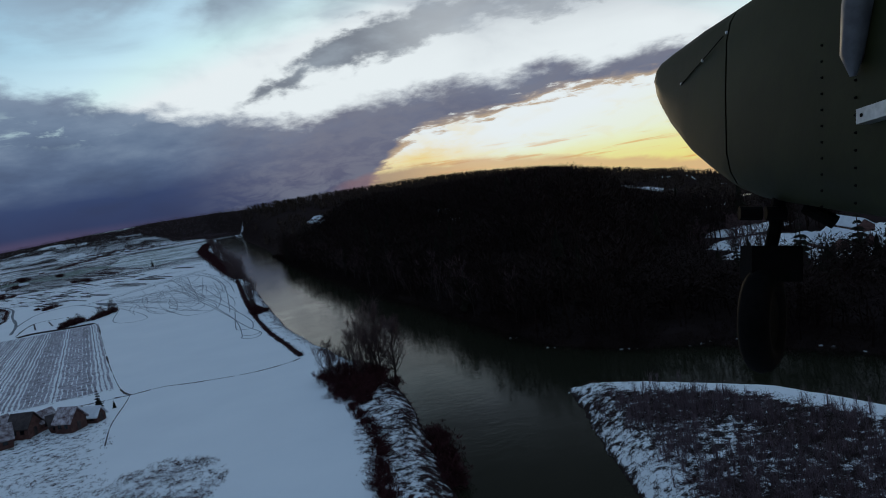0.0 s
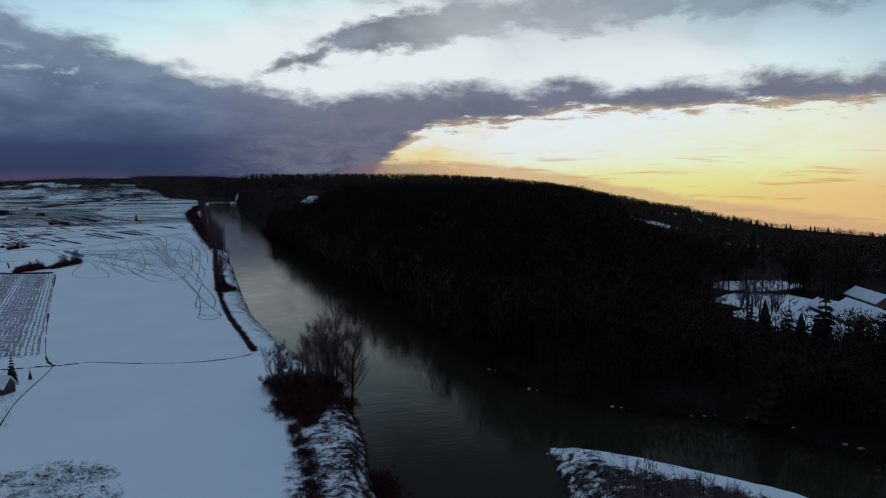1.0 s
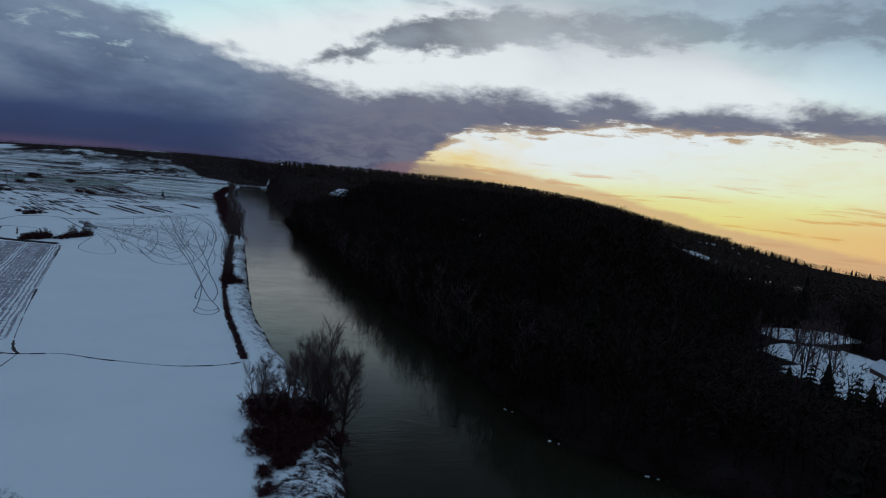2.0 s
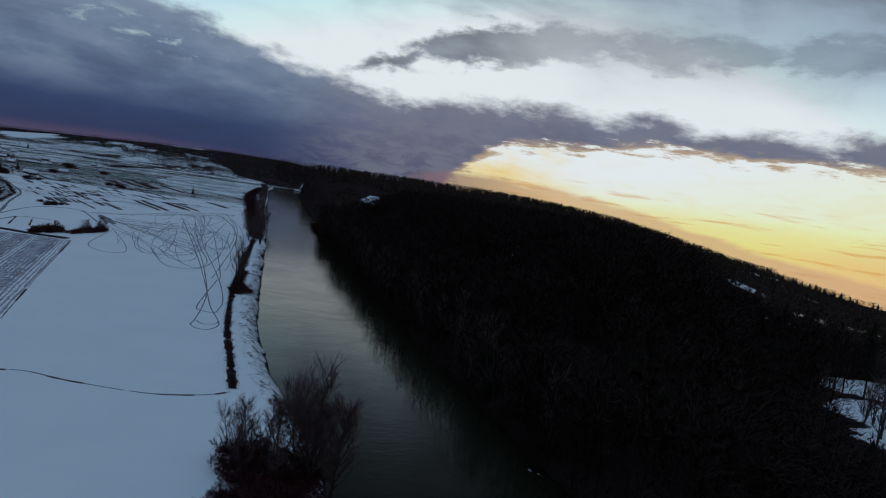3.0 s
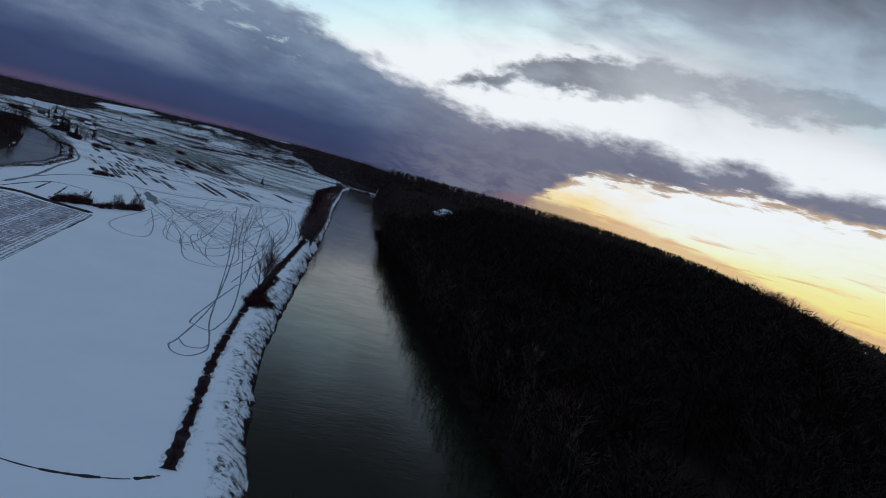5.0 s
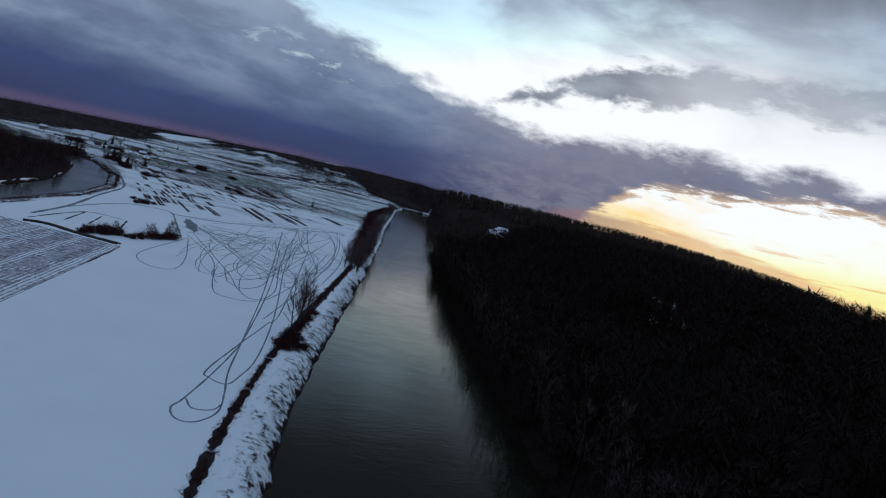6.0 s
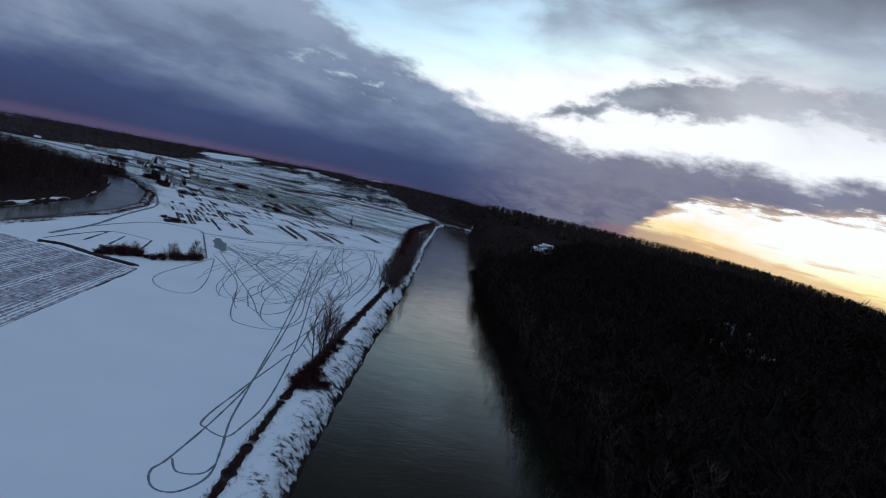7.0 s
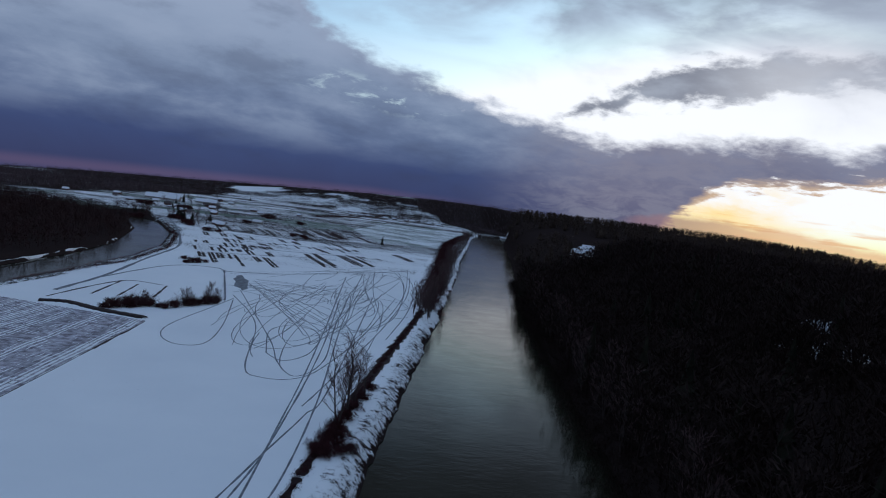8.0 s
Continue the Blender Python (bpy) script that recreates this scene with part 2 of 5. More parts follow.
SPIT = [(10, -60), (38, 35), (53, 77), (60, 94.5), (68, 113), (72.3, 122.7), (84.5, 112), (98, 91.5), (101, 73), (106, 30), (110, -60)]
WEST_RIVER = [(-112, 200), (-110, 380), (-111, 450), (-117, 540), (-130, 615), (-165, 720), (-215, 815), (-300, 890), (-420, 930), (-700, 930)]
MIDDLE = (30.0, 100.0)
CREST = [(-180, -4.0), (-75, -4.2), (-60, -4.2), (-50, -3.5), (-43, -2.2), (-37, -1.0), (-32, -0.1), (-26, 0.4), (-20, 0.6), (-12, 0.55),
         (-5, 0.45), (0, 0.46), (5, 0.30), (8.5, 0.10), (13, -0.18), (17, -0.35), (25, -0.75), (32, -1.25), (60, -1.3), (180, -1.3)]


CLEARINGS = [(222, 174, 44, 33), (218, 206, 22, 20), (246, 240, 24, 14), (900, 640, 75, 34), (760, 760, 55, 24), (880, 500, 60, 26), (640, 560, 34, 20), (1010, 720, 60, 30), (330, 372, 30, 26), (176, 790, 11, 44), (190, 680, 9, 30), (157, 374, 8, 22), (629, 735, 40, 30), (480, 720, 30, 36), (420, 520, 26, 30), (330, 840, 16, 26)]


def along(table, v):
    t = np.array(table, float)
    return np.interp(v, t[:, 0], t[:, 1])


def smooth(v, a, b):
    t = np.clip((v - a) / (b - a), 0, 1)
    return t * t * (3 - 2 * t)


def to_line(x, y, line):
    """Distance to a broken line."""
    best = np.full(np.shape(x), 1e9)
    for (ax, ay), (bx, by) in zip(line[:-1], line[1:]):
        dx, dy = bx - ax, by - ay
        t = np.clip(((x - ax) * dx + (y - ay) * dy) / (dx * dx + dy * dy), 0, 1)
        best = np.minimum(best, np.hypot(x - ax - t * dx, y - ay - t * dy))
    return best


def inside(x, y, poly):
    hit = np.zeros(np.shape(x), bool)
    for (ax, ay), (bx, by) in zip(poly, poly[1:] + poly[:1]):
        cross = ((ay > y) != (by > y)) & (x < (bx - ax) * (y - ay) / (by - ay + 1e-12) + ax)
        hit ^= cross
    return hit


def wave(x, y, size, seed=0.0):
    """Cheap smooth bumps, about -1 to 1."""
    u, v = x / size + seed, y / size - seed * 1.7
    return (np.sin(u * 1.3 + 1.7 * np.sin(v * 0.9 + seed)) + np.sin(v * 1.7 + 1.3 * np.sin(u * 1.1)) + np.sin((u + v) * 2.3 + seed) * 0.5) / 2.5


def ragged(x, y, size):
    """Smooth bumps that run in no one direction, about -1 to 1."""
    out = 0.0
    for k in range(6):
        a, f = 0.55 + k * 1.047 + 0.2 * math.sin(3.0 * k), (1.0 + 0.17 * k) / size
        out = out + np.sin(f * (x * math.cos(a) + y * math.sin(a)) + 1.9 * k + 0.9 * np.sin(f * 0.6 * (y * math.cos(a) - x * math.sin(a)) + k))
    return out / 3.0


def wetness(x, y, rag=1.0):
    """Metres inside the water's edge; negative on land. rag: how uneven the edge is."""
    x, y = np.asarray(x, float), np.asarray(y, float)
    j = 0.45 * ragged(x, y, 2.2) + 0.30 * ragged(x, y, 0.9) + 0.7 * ragged(x, y, 6.0)
    d = np.minimum(x - along(LEFT_BANK, y), along(RIGHT_BANK, y) - x)
    s = to_line(x, y, SPIT + SPIT[:1])
    d = np.minimum(d, np.where(inside(x, y, SPIT), -s, s))
    d = np.maximum(d, 13 - to_line(x, y, WEST_RIVER))
    return d + rag * j


def ground(x, y):
    """The height of the land, or of the river's bed."""
    x, y = np.asarray(x, float), np.asarray(y, float)
    d = wetness(x, y, 0.35)
    dx, dy = x - MIDDLE[0], y - MIDDLE[1]
    r, az = np.hypot(dx, dy), np.degrees(np.arctan2(-dx, dy))
    right = smooth(-az, -2, 10) * (1 - smooth(-az, 120, 170)) * smooth(x - np.minimum(along(LEFT_BANK, y), 150), 0, 70)
    crest = 2200 - 1000 * right
    top = 45 + crest * np.tan(np.radians(along(CREST, az))) - (6 + 4 * right)
    rise = smooth(r / crest, 0.28 + 0.54 * (1 - right), 1.0)
    z = top * rise * (1 + 0.12 * wave(x, y, 260, 2.0) * (r < crest))
    z = z - 330 * smooth(r, crest * 1.02, crest * 1.02 + 2300)
    turned = np.degrees(np.arctan2(x - 30, y - 70))
    slope = 21 * smooth(x - along(RIGHT_BANK, y), 6, 72) * (1 - smooth(turned, 34, 45)) * (y > 90) * (1 - smooth(r, 700, 1100))
    z = np.where(slope > 0.5, np.maximum(z, slope + 1.5 * wave(x, y, 31, 4.0) * (slope > 3)), z)
    z = z + 0.12 * wave(x, y, 23, 1.0) + 0.06 * wave(x, y, 6, 5.0)
    bank = 5.0 + 2.5 * right
    land = WATER + (z - WATER) * smooth(-d, -1.0, bank)
    return np.where(d > -1, WATER - 0.25 * np.clip(d + 1, 0, 8), land)


def spaced(stops):
    """Grid lines: from, to and step."""
    out = []
    for a, b, s in stops:
        out.extend(np.linspace(a, b, max(1, int(round((b - a) / s))), endpoint=False))
    return np.array(out + [stops[-1][1]])


# ---- materials ----
def snow_material():
    """Snow over stubble and soil: the share of bare ground comes with the mesh."""
    mt = bpy.data.materials.new("snow")
    mt.use_nodes = True
    N = Nodes(mt.node_tree)
    pos = N.put("ShaderNodeNewGeometry").outputs["Position"]
    bare = N.t.nodes.new("ShaderNodeAttribute")
    bare.attribute_name = "bare"
    big, mid, fine = N.noise(pos, 0.05, 5), N.noise(pos, 0.60, 6, 0.65), N.noise(pos, 4.0, 5, 0.7)
    broad = N.mul(N.sub(N.noise(pos, 0.045, 5, 0.6, 0.4), 0.5), N.mul(N.step(bare.outputs["Fac"], 0.36, 0.5), 0.24))
    cover = N.add(N.add(N.mul(mid, 0.62), N.mul(fine, 0.38)), broad)
    limit = N.sub(0.78, N.mul(bare.outputs["Fac"], 0.56))
    f = N.step(cover, N.sub(limit, 0.03), N.add(limit, 0.05))
    white = N.mix(big, (0.78, 0.81, 0.85), (0.90, 0.92, 0.94))
    crop = N.t.nodes.new("ShaderNodeAttribute")
    crop.attribute_name = "crop"
    soil = N.mix(crop.outputs["Fac"], N.mix(fine, (0.010, 0.007, 0.007), (0.050, 0.036, 0.034)), N.mix(fine, (0.10, 0.13, 0.11), (0.20, 0.24, 0.20)))
    p = N.put("ShaderNodeBsdfPrincipled", Base_Color=N.mix(f, white, soil), Roughness=0.75)
    N.set(p.inputs["Specular IOR Level"], N.mul(N.sub(1.0, f), 0.2))
    h = N.sub(N.add(N.mul(mid, 0.4), N.mul(fine, 0.15)), N.mul(f, 0.5))
    N.set(p.inputs["Normal"], N.put("ShaderNodeBump", Strength=0.35, Distance=0.3, Height=h).outputs[0])
    N.t.links.new(p.outputs[0], N.put("ShaderNodeOutputMaterial").inputs[0])
    return mt


def water_material():
    mt = bpy.data.materials.new("river_water")
    mt.use_nodes = True
    N = Nodes(mt.node_tree)
    pos = N.put("ShaderNodeNewGeometry").outputs["Position"]
    long = N.put("ShaderNodeMapping", Vector=pos, Scale=(0.7, 1.0, 1.0)).outputs[0]
    a, b, c = N.noise(long, 0.85, 3, 0.5, 0.5), N.noise(long, 0.12, 2, 0.5, 1.0), N.noise(long, 0.03, 3)
    col = N.mix(c, (0.013, 0.0128, 0.0078), (0.020, 0.0200, 0.0125))
    p = N.put("ShaderNodeBsdfPrincipled", Base_Color=col, IOR=1.33)
    N.set(p.inputs["Roughness"], N.add(0.05, N.mul(N.step(c, 0.35, 0.65), 0.06)))
    N.set(p.inputs["Specular IOR Level"], 0.27)
    h = N.add(N.mul(a, 0.45), N.mul(b, 0.5))
    N.set(p.inputs["Normal"], N.put("ShaderNodeBump", Strength=0.10, Distance=0.5, Height=h).outputs[0])
    silt = N.put("ShaderNodeBsdfDiffuse", Color=col)
    dull = N.put("ShaderNodeMixShader", Fac=N.add(0.24, N.mul(N.step(b, 0.35, 0.65), 0.07)), i1=p.outputs[0], i2=silt.outputs[0])
    N.t.links.new(dull.outputs[0], N.put("ShaderNodeOutputMaterial").inputs[0])
    return mt


SNOW, RIVER = snow_material(), water_material()
BARK = material("bark", (0.030, 0.022, 0.020), (0.085, 0.065, 0.060), 0.9, 1.5, 12, 0.6, vary=0.2)
TWIG = material("twigs", (0.055, 0.033, 0.034), (0.15, 0.098, 0.10), 0.9, 0.8, 10, 0.3, vary=0.3, spec=0.1)
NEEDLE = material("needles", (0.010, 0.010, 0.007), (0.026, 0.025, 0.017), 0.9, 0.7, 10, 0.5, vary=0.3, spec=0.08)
BRUSH = material("brush", (0.026, 0.008, 0.010), (0.078, 0.030, 0.033), 0.95, 0.6, 9, 0.4, vary=0.35, spec=0.1)
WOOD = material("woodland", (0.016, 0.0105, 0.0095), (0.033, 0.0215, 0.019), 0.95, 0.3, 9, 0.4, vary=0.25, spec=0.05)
# Paler and browner than the near woods: distance haze put into the colour.
HAZED_HILL = material("hazed_hillside_woods", (0.028, 0.020, 0.016), (0.068, 0.049, 0.039), 0.95, 0.1, 12, 0.4, vary=0.3, spec=0.05)
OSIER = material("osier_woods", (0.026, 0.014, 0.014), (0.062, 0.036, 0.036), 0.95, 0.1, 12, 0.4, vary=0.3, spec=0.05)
# Leafless twigs lightened to purple grey; the colour stands in for distance haze.
HAZED_RIM = material("hazed_leafless_woods", (0.055, 0.040, 0.047), (0.15, 0.110, 0.122), 0.95, 0.05, 20, 0.3, vary=0.45, spec=0.05)
SCRUB = material("willow_stems", (0.080, 0.057, 0.066), (0.22, 0.165, 0.185), 0.95, 0.5, 9, 0.3, vary=0.35, spec=0.1)
SOIL = material("wet_soil", (0.020, 0.015, 0.016), (0.075, 0.055, 0.055), 0.9, 0.8, 9, 0.6, vary=0.2, far=0.1)

# ---- ground and water ----
GX = spaced([(-4600, -1200, 170), (-1200, -260, 26), (-260, -70, 3.2), (-70, 20, 1.6), (20, 62, 0.8), (62, 112, 1.2), (112, 130, 1.8), (130, 320, 5), (320, 1200, 24), (1200, 4600, 170)])
GY = spaced([(-4200, -300, 190), (-300, 60, 12), (60, 330, 1.0), (330, 360, 1.6), (360, 560, 3), (560, 1000, 5), (1000, 2400, 22), (2400, 4700, 150)])
xx, yy = np.meshgrid(GX, GY)
zz = ground(xx, yy)
nx, ny = len(GX), len(GY)
quads = [(j * nx + i, j * nx + i + 1, (j + 1) * nx + i + 1, (j + 1) * nx + i) for j in range(ny - 1) for i in range(nx - 1)]
land = new("ground", mesh_of("ground", np.stack([xx, yy, zz], -1).reshape(-1, 3), quads, SNOW, True))
tagged(land, "snow-covered valley floor with bare river banks", "ground", kind="structure")


def wood_edge(x, y):
    """How far from the middle the woods of the left plain begin."""
    az = np.degrees(np.arctan2(-(np.asarray(x) - MIDDLE[0]), np.asarray(y) - MIDDLE[1]))
    return along([(-20, 1440), (-6, 1440), (-3.5, 1480), (-2, 1700), (0, 1960), (3, 2060), (12, 2060), (15, 1950), (18, 1560), (22, 1250), (25, 1080), (32, 900), (50, 820)], az) + 40 * wave(x, y, 45, 2.0)


def on_island(x, y, gap=13.0):
    x, y = np.asarray(x, float), np.asarray(y, float)
    return (to_line(x, y, WEST_RIVER) > gap) & (x < -112 - np.maximum(0, y - 590) * 0.42) & (y < 905) & (x > -560)


def plots_of(x, y):
    """A tone for each of the far fields, 0 to 1; they lie in rows across the plain."""
    u, v = 0.37 * x - 0.93 * y + 12 * wave(x, y, 160, 4.0), 0.93 * x + 0.37 * y
    row = np.floor(u / 52)
    cell = row * 7.13 + np.floor((v + row * 37) / (90 + 40 * np.sin(row * 2.1))) * 3.71
    return np.abs(np.modf(np.sin(cell * 12.9898) * 43.758)[0])


def far_field(x, y):
    """An open snow field between the woods of the far rise."""
    x, y = np.asarray(x, float), np.asarray(y, float)
    az, r = np.degrees(np.arctan2(50 - x, y - 187)), np.hypot(x - 50, y - 187)
    return (az > 12.8) & (az < 16.4) & (r > 1790) & (r < 2050 - 20 * (az - 12.8))


def green_field(x, y):
    """Winter crop showing grey-green through thin snow."""
    return inside(x, y, [(-8, 880), (-58, 1060), (-40, 1420), (98, 1420), (70, 1000), (52, 900)])


def bareness(x, y):
    """The share of ground that shows through the snow."""
    d = wetness(x, y)
    lb = along(LEFT_BANK, y)
    b = 0.20 + 0 * x
    strip = smooth(x, lb - 16, lb - 11) * (y < 175)
    b = np.where((d < 0) & (x < lb + 4) & (x > lb - 40), 0.20 + 0.30 * strip + 0.10 * smooth(x, lb - 7, lb - 3), b)
    b = np.where((d < 0) & (x < lb + 4) & (y > 165) & (y < 440), np.maximum(b, 0.20 + 0.27 * smooth(x + 1.6 * ragged(x, y, 2.5), lb - 7.5, lb - 4.0)), b)
    inner = 0.63 + 0.07 * wave(x, y, 7, 3.0)
    inner = 0.52 + (inner - 0.52) * smooth(to_line(x, y, SPIT[:6]), 3.0, 10.0)
    inner = 0.30 + (inner - 0.30) * smooth(to_line(x, y, SPIT[6:]) + 2.5 * wave(x, y, 6, 2.0), 8.0, 14.0)
    b = np.where(inside(x, y, SPIT), inner, b)
    b = np.maximum(b, smooth(-d, 1.9, 0.5) * 0.88)
    rough = np.hypot((x + 6) / 11, (y - 126) / 14)
    b = np.maximum(b, 0.42 * (1 - smooth(rough, 0.85, 1.05)))
    b = np.where(inside(x, y, [(-16.5, 216), (-31, 392), (-94, 402), (-92, 224)]), 0.38, b)
    b = np.maximum(b, 0.42 * smooth(-x, 14, 20) * smooth(-y, -212, -204) * (x > -95))
    plot = plots_of(x, y)
    b = np.where((d < -3) & (x < lb) & (y > 770), np.maximum(b, 0.41 + 0.28 * plot), b)
    b = np.where((d < -3) & (x < lb - 25) & (y > 575) & (y <= 770), np.maximum(b, 0.37 + 0.10 * wave(x, y, 14, 2.0)), b)
    b = np.where(green_field(x, y), 0.50 + 0.08 * wave(x, y, 26, 1.0), b)
    wood = smooth(x, along(RIGHT_BANK, y) - 9, along(RIGHT_BANK, y) - 4)
    b = np.maximum(b, wood * 0.97)
    b = np.where((wood > 0.5) & (wave(x, y, 17, 6.0) > 0.93) & (y < 260), 0.45, b)
    for cx, cy, rx, ry in CLEARINGS:
        b = np.where(np.hypot((x - cx) / rx, (y - cy) / ry) + 0.12 * wave(x, y, 9, 2.0) < 1.0, 0.36, b)
    b = np.where(to_line(x, y, WEST_RIVER) < 17, np.minimum(b, 0.3 + 0.6 * smooth(-d, 1.2, 0.2)), b)
    b = np.where((to_line(x, y, WEST_RIVER) < 22) & ~on_island(x, y, 13.0) & (d < 0), 0.55, b)
    b = np.where(on_island(x, y, 12.0), 0.97, b)
    # Snow left between the rim's trees also pales them, as haze would.
    r = np.hypot(x - MIDDLE[0], y - MIDDLE[1])
    return np.where(r > wood_edge(x, y), np.where(x > y * 0.01 - 20, 0.78, 0.54 + 0.20 * smooth(wave(x, y, 120, 1.0), -0.9, -0.4)) * np.where(far_field(x, y), 0.25, 1.0), b)


attr = land.data.attributes.new("bare", "FLOAT", "POINT")
attr.data.foreach_set("value", bareness(xx, yy).ravel())
attr = land.data.attributes.new("crop", "FLOAT", "POINT")
attr.data.foreach_set("value", np.where(green_field(xx, yy) | ((plots_of(xx, yy) > 0.72) & (yy > 800) & (yy < 1500) & (xx < 60) & (xx > -420)), 1.0, 0.0).ravel())

sheet = Shape()
sheet.add([(-900, -300, WATER), (420, -300, WATER), (420, 1900, WATER), (-900, 1900, WATER)], [(0, 1, 2, 3)])
tagged(new("water", sheet.mesh("water", RIVER)), "dull grey-green river water under a dusk sky", "water", kind="structure")


# ---- trees ----
def bare_tree(rng, height, spread=0.35, limbs=16, twigs=3, sides=5, forks=1, thick=1.0, rise=(0.7, 1.6)):
    """A leafless tree as two shapes, trunk with limbs and crown of twigs."""
    trunk, crown = Shape(), Shape()
    stems = []
    for k in range(forks):
        lean = rng.normal(0, 0.05 if forks == 1 else 0.14, 2)
        pts = [(lean[0] * height * s + rng.normal(0, 0.012) * height * s, lean[1] * height * s + rng.normal(0, 0.012) * height * s, height * s * (1 - 0.12 * k)) for s in np.linspace(0, 1, 7)]
        r0 = height * 0.021 / math.sqrt(forks)
        trunk.tube(pts, np.linspace(r0, r0 * 0.12, 7), sides + 1)
        stems.append(np.array(pts))
    for i in range(limbs):
        st = stems[i % forks]
        s = rng.uniform(0.22, 0.95)
        base = np.array([np.interp(s, np.linspace(0, 1, 7), st[:, q]) for q in range(3)])
        a = i * 2.4 + rng.normal(0, 0.4)
        ln = height * spread * (1.05 - 0.7 * s) * rng.uniform(0.7, 1.2)
        up = rng.uniform(*rise)
        pts = [base + ln * q * np.array([math.cos(a), math.sin(a), up * (0.55 + 0.45 * q)]) + rng.normal(0, 0.02 * ln, 3) * (q > 0) for q in np.linspace(0, 1, 4)]
        r0 = height * 0.0062 * (1.2 - 0.7 * s)
        trunk.tube(pts, np.linspace(r0, r0 * 0.25, 4), 4, False)
        for j in range(twigs * 3):
            q = rng.uniform(0.25, 1.0)
            b = np.array([np.interp(q, np.linspace(0, 1, 4), np.array(pts)[:, k]) for k in range(3)])
            t = rng.normal(0, 1, 3) * (0.55, 0.55, 0.35) + (0.5 * math.cos(a), 0.5 * math.sin(a), 0.9)
            t *= height * rng.uniform(0.05, 0.12) / np.linalg.norm(t)
            mid = b + 0.55 * t + rng.normal(0, 0.008 * height, 3)
            crown.tube([b, mid, b + t], [height * 0.0019 * thick, height * 0.0013 * thick, height * 0.0006 * thick], 3, False)
            for k in range(twigs):
                o = b + t * rng.uniform(0.2, 0.9)
                w = t * 0.5 + rng.normal(0, 0.025 * height, 3) + (0, 0, 0.01 * height)
                crown.tube([o, o + w], [height * 0.0010 * thick, height * 0.0005 * thick], 3, False)
    return trunk, crown


def conifer(rng, height, layers=11, arms=9):
    """Trunk, and whorls of drooping boughs with ragged tips."""
    trunk, crown = Shape(), Shape()
    trunk.tube([(0, 0, 0), (0, 0, height * 0.5), (0, 0, height * 0.98)], [height * 0.017, height * 0.010, height * 0.002], 6)
    for i in range(layers):
        s = i / (layers - 1)
        z, r = height * (0.12 + 0.83 * s), height * (0.19 * (1 - s) ** 0.85 + 0.012)
        n = max(5, int(arms * (1 - 0.4 * s)))
        for k in range(n):
            a = 2 * math.pi * (k + rng.uniform(-0.3, 0.3)) / n + i * 0.7
            ln, droop = r * rng.uniform(0.7, 1.15), rng.uniform(0.25, 0.5)
            d, w = np.array([math.cos(a), math.sin(a), 0]), np.array([-math.sin(a), math.cos(a), 0])
            o = np.array([0, 0, z])
            wd = ln * rng.uniform(0.26, 0.38)
            crown.add([o + (0, 0, ln * 0.16), o + d * ln * 0.45 + w * wd - (0, 0, ln * droop * 0.35), o + d * ln * 0.75 + w * wd * 0.6 - (0, 0, ln * droop * 0.8),
                       o + d * ln - (0, 0, ln * droop), o + d * ln * 0.75 - w * wd * 0.6 - (0, 0, ln * droop * 0.8), o + d * ln * 0.45 - w * wd - (0, 0, ln * droop * 0.35),
                       o + d * ln * 0.5 + (0, 0, ln * 0.10), o + d * ln * 0.4 - (0, 0, ln * 0.35)],
                      [(0, 1, 6), (1, 2, 6), (2, 3, 6), (3, 4, 6), (4, 5, 6), (5, 0, 6), (7, 2, 1), (7, 3, 2), (7, 4, 3), (7, 5, 4)])
    crown.tube([(0, 0, height * 0.93), (0, 0, height)], [height * 0.012, 0.005], 4)
    return trunk, crown


def bush(rng, height, stems=26, width=0.8):
    """A leafless shrub of many fine stems."""
    s = Shape()
    for i in range(stems):
        a, lean = rng.uniform(0, 6.28), abs(rng.normal(0, 0.5)) * width
        h = height * rng.uniform(0.55, 1.0)
        o = np.array([rng.normal(0, 0.18), rng.normal(0, 0.18), 0]) * height * width
        tip = o + (math.cos(a) * lean * h, math.sin(a) * lean * h, h)
        mid = o * 0.4 + tip * 0.6 + rng.normal(0, 0.05, 3) * height
        s.tube([o, mid, tip], [height * 0.014, height * 0.009, height * 0.003], 3, False)
        for k in range(3):
            q = rng.uniform(0.4, 0.95)
            b = o + (tip - o) * q
            s.tube([b, b + rng.normal(0, 0.14, 3) * height + (0, 0, 0.12 * height)], [height * 0.007, height * 0.003], 3, False)
    return s


def clump(rng, height, blobs=9, width=0.7, blades=34, thick=1.0):
    """A dense thicket: many crumpled lumps of fine growth."""
    s = Shape()
    for i in range(blobs):
        c = np.array([rng.normal(0, 0.33) * width, rng.normal(0, 0.33) * width, rng.uniform(0.12, 0.75)]) * height
        r = height * rng.uniform(0.10, 0.24)
        for k in range(blades):
            d = rng.normal(0, 1, 3)
            d /= np.linalg.norm(d)
            u = np.cross(d, rng.normal(0, 1, 3))
            u /= np.linalg.norm(u)
            p = c + d * r * rng.uniform(0.2, 1.1)
            w, l = r * rng.uniform(0.035, 0.09) * thick, r * rng.uniform(0.4, 1.0)
            s.add([p - u * w, p + u * w, p + d * l + (0, 0, l * 0.4)], [(0, 1, 2)])
    return s


def plant_tree(name, shapes, mats, label, category, group, x, y, sink=0.15, turn=0.0, scale=1.0):
    z = float(ground(x, y)) - sink
    ob = thing(name, label, category, group, Matrix.Translation((x, y, z)) @ Matrix.Rotation(turn, 4, "Z") @ Matrix.Scale(scale, 4))
    part("trunk", shapes[0], mats[0], ob)
    part("crown", shapes[1], mats[1], ob)
    return ob


rng = np.random.default_rng(7)

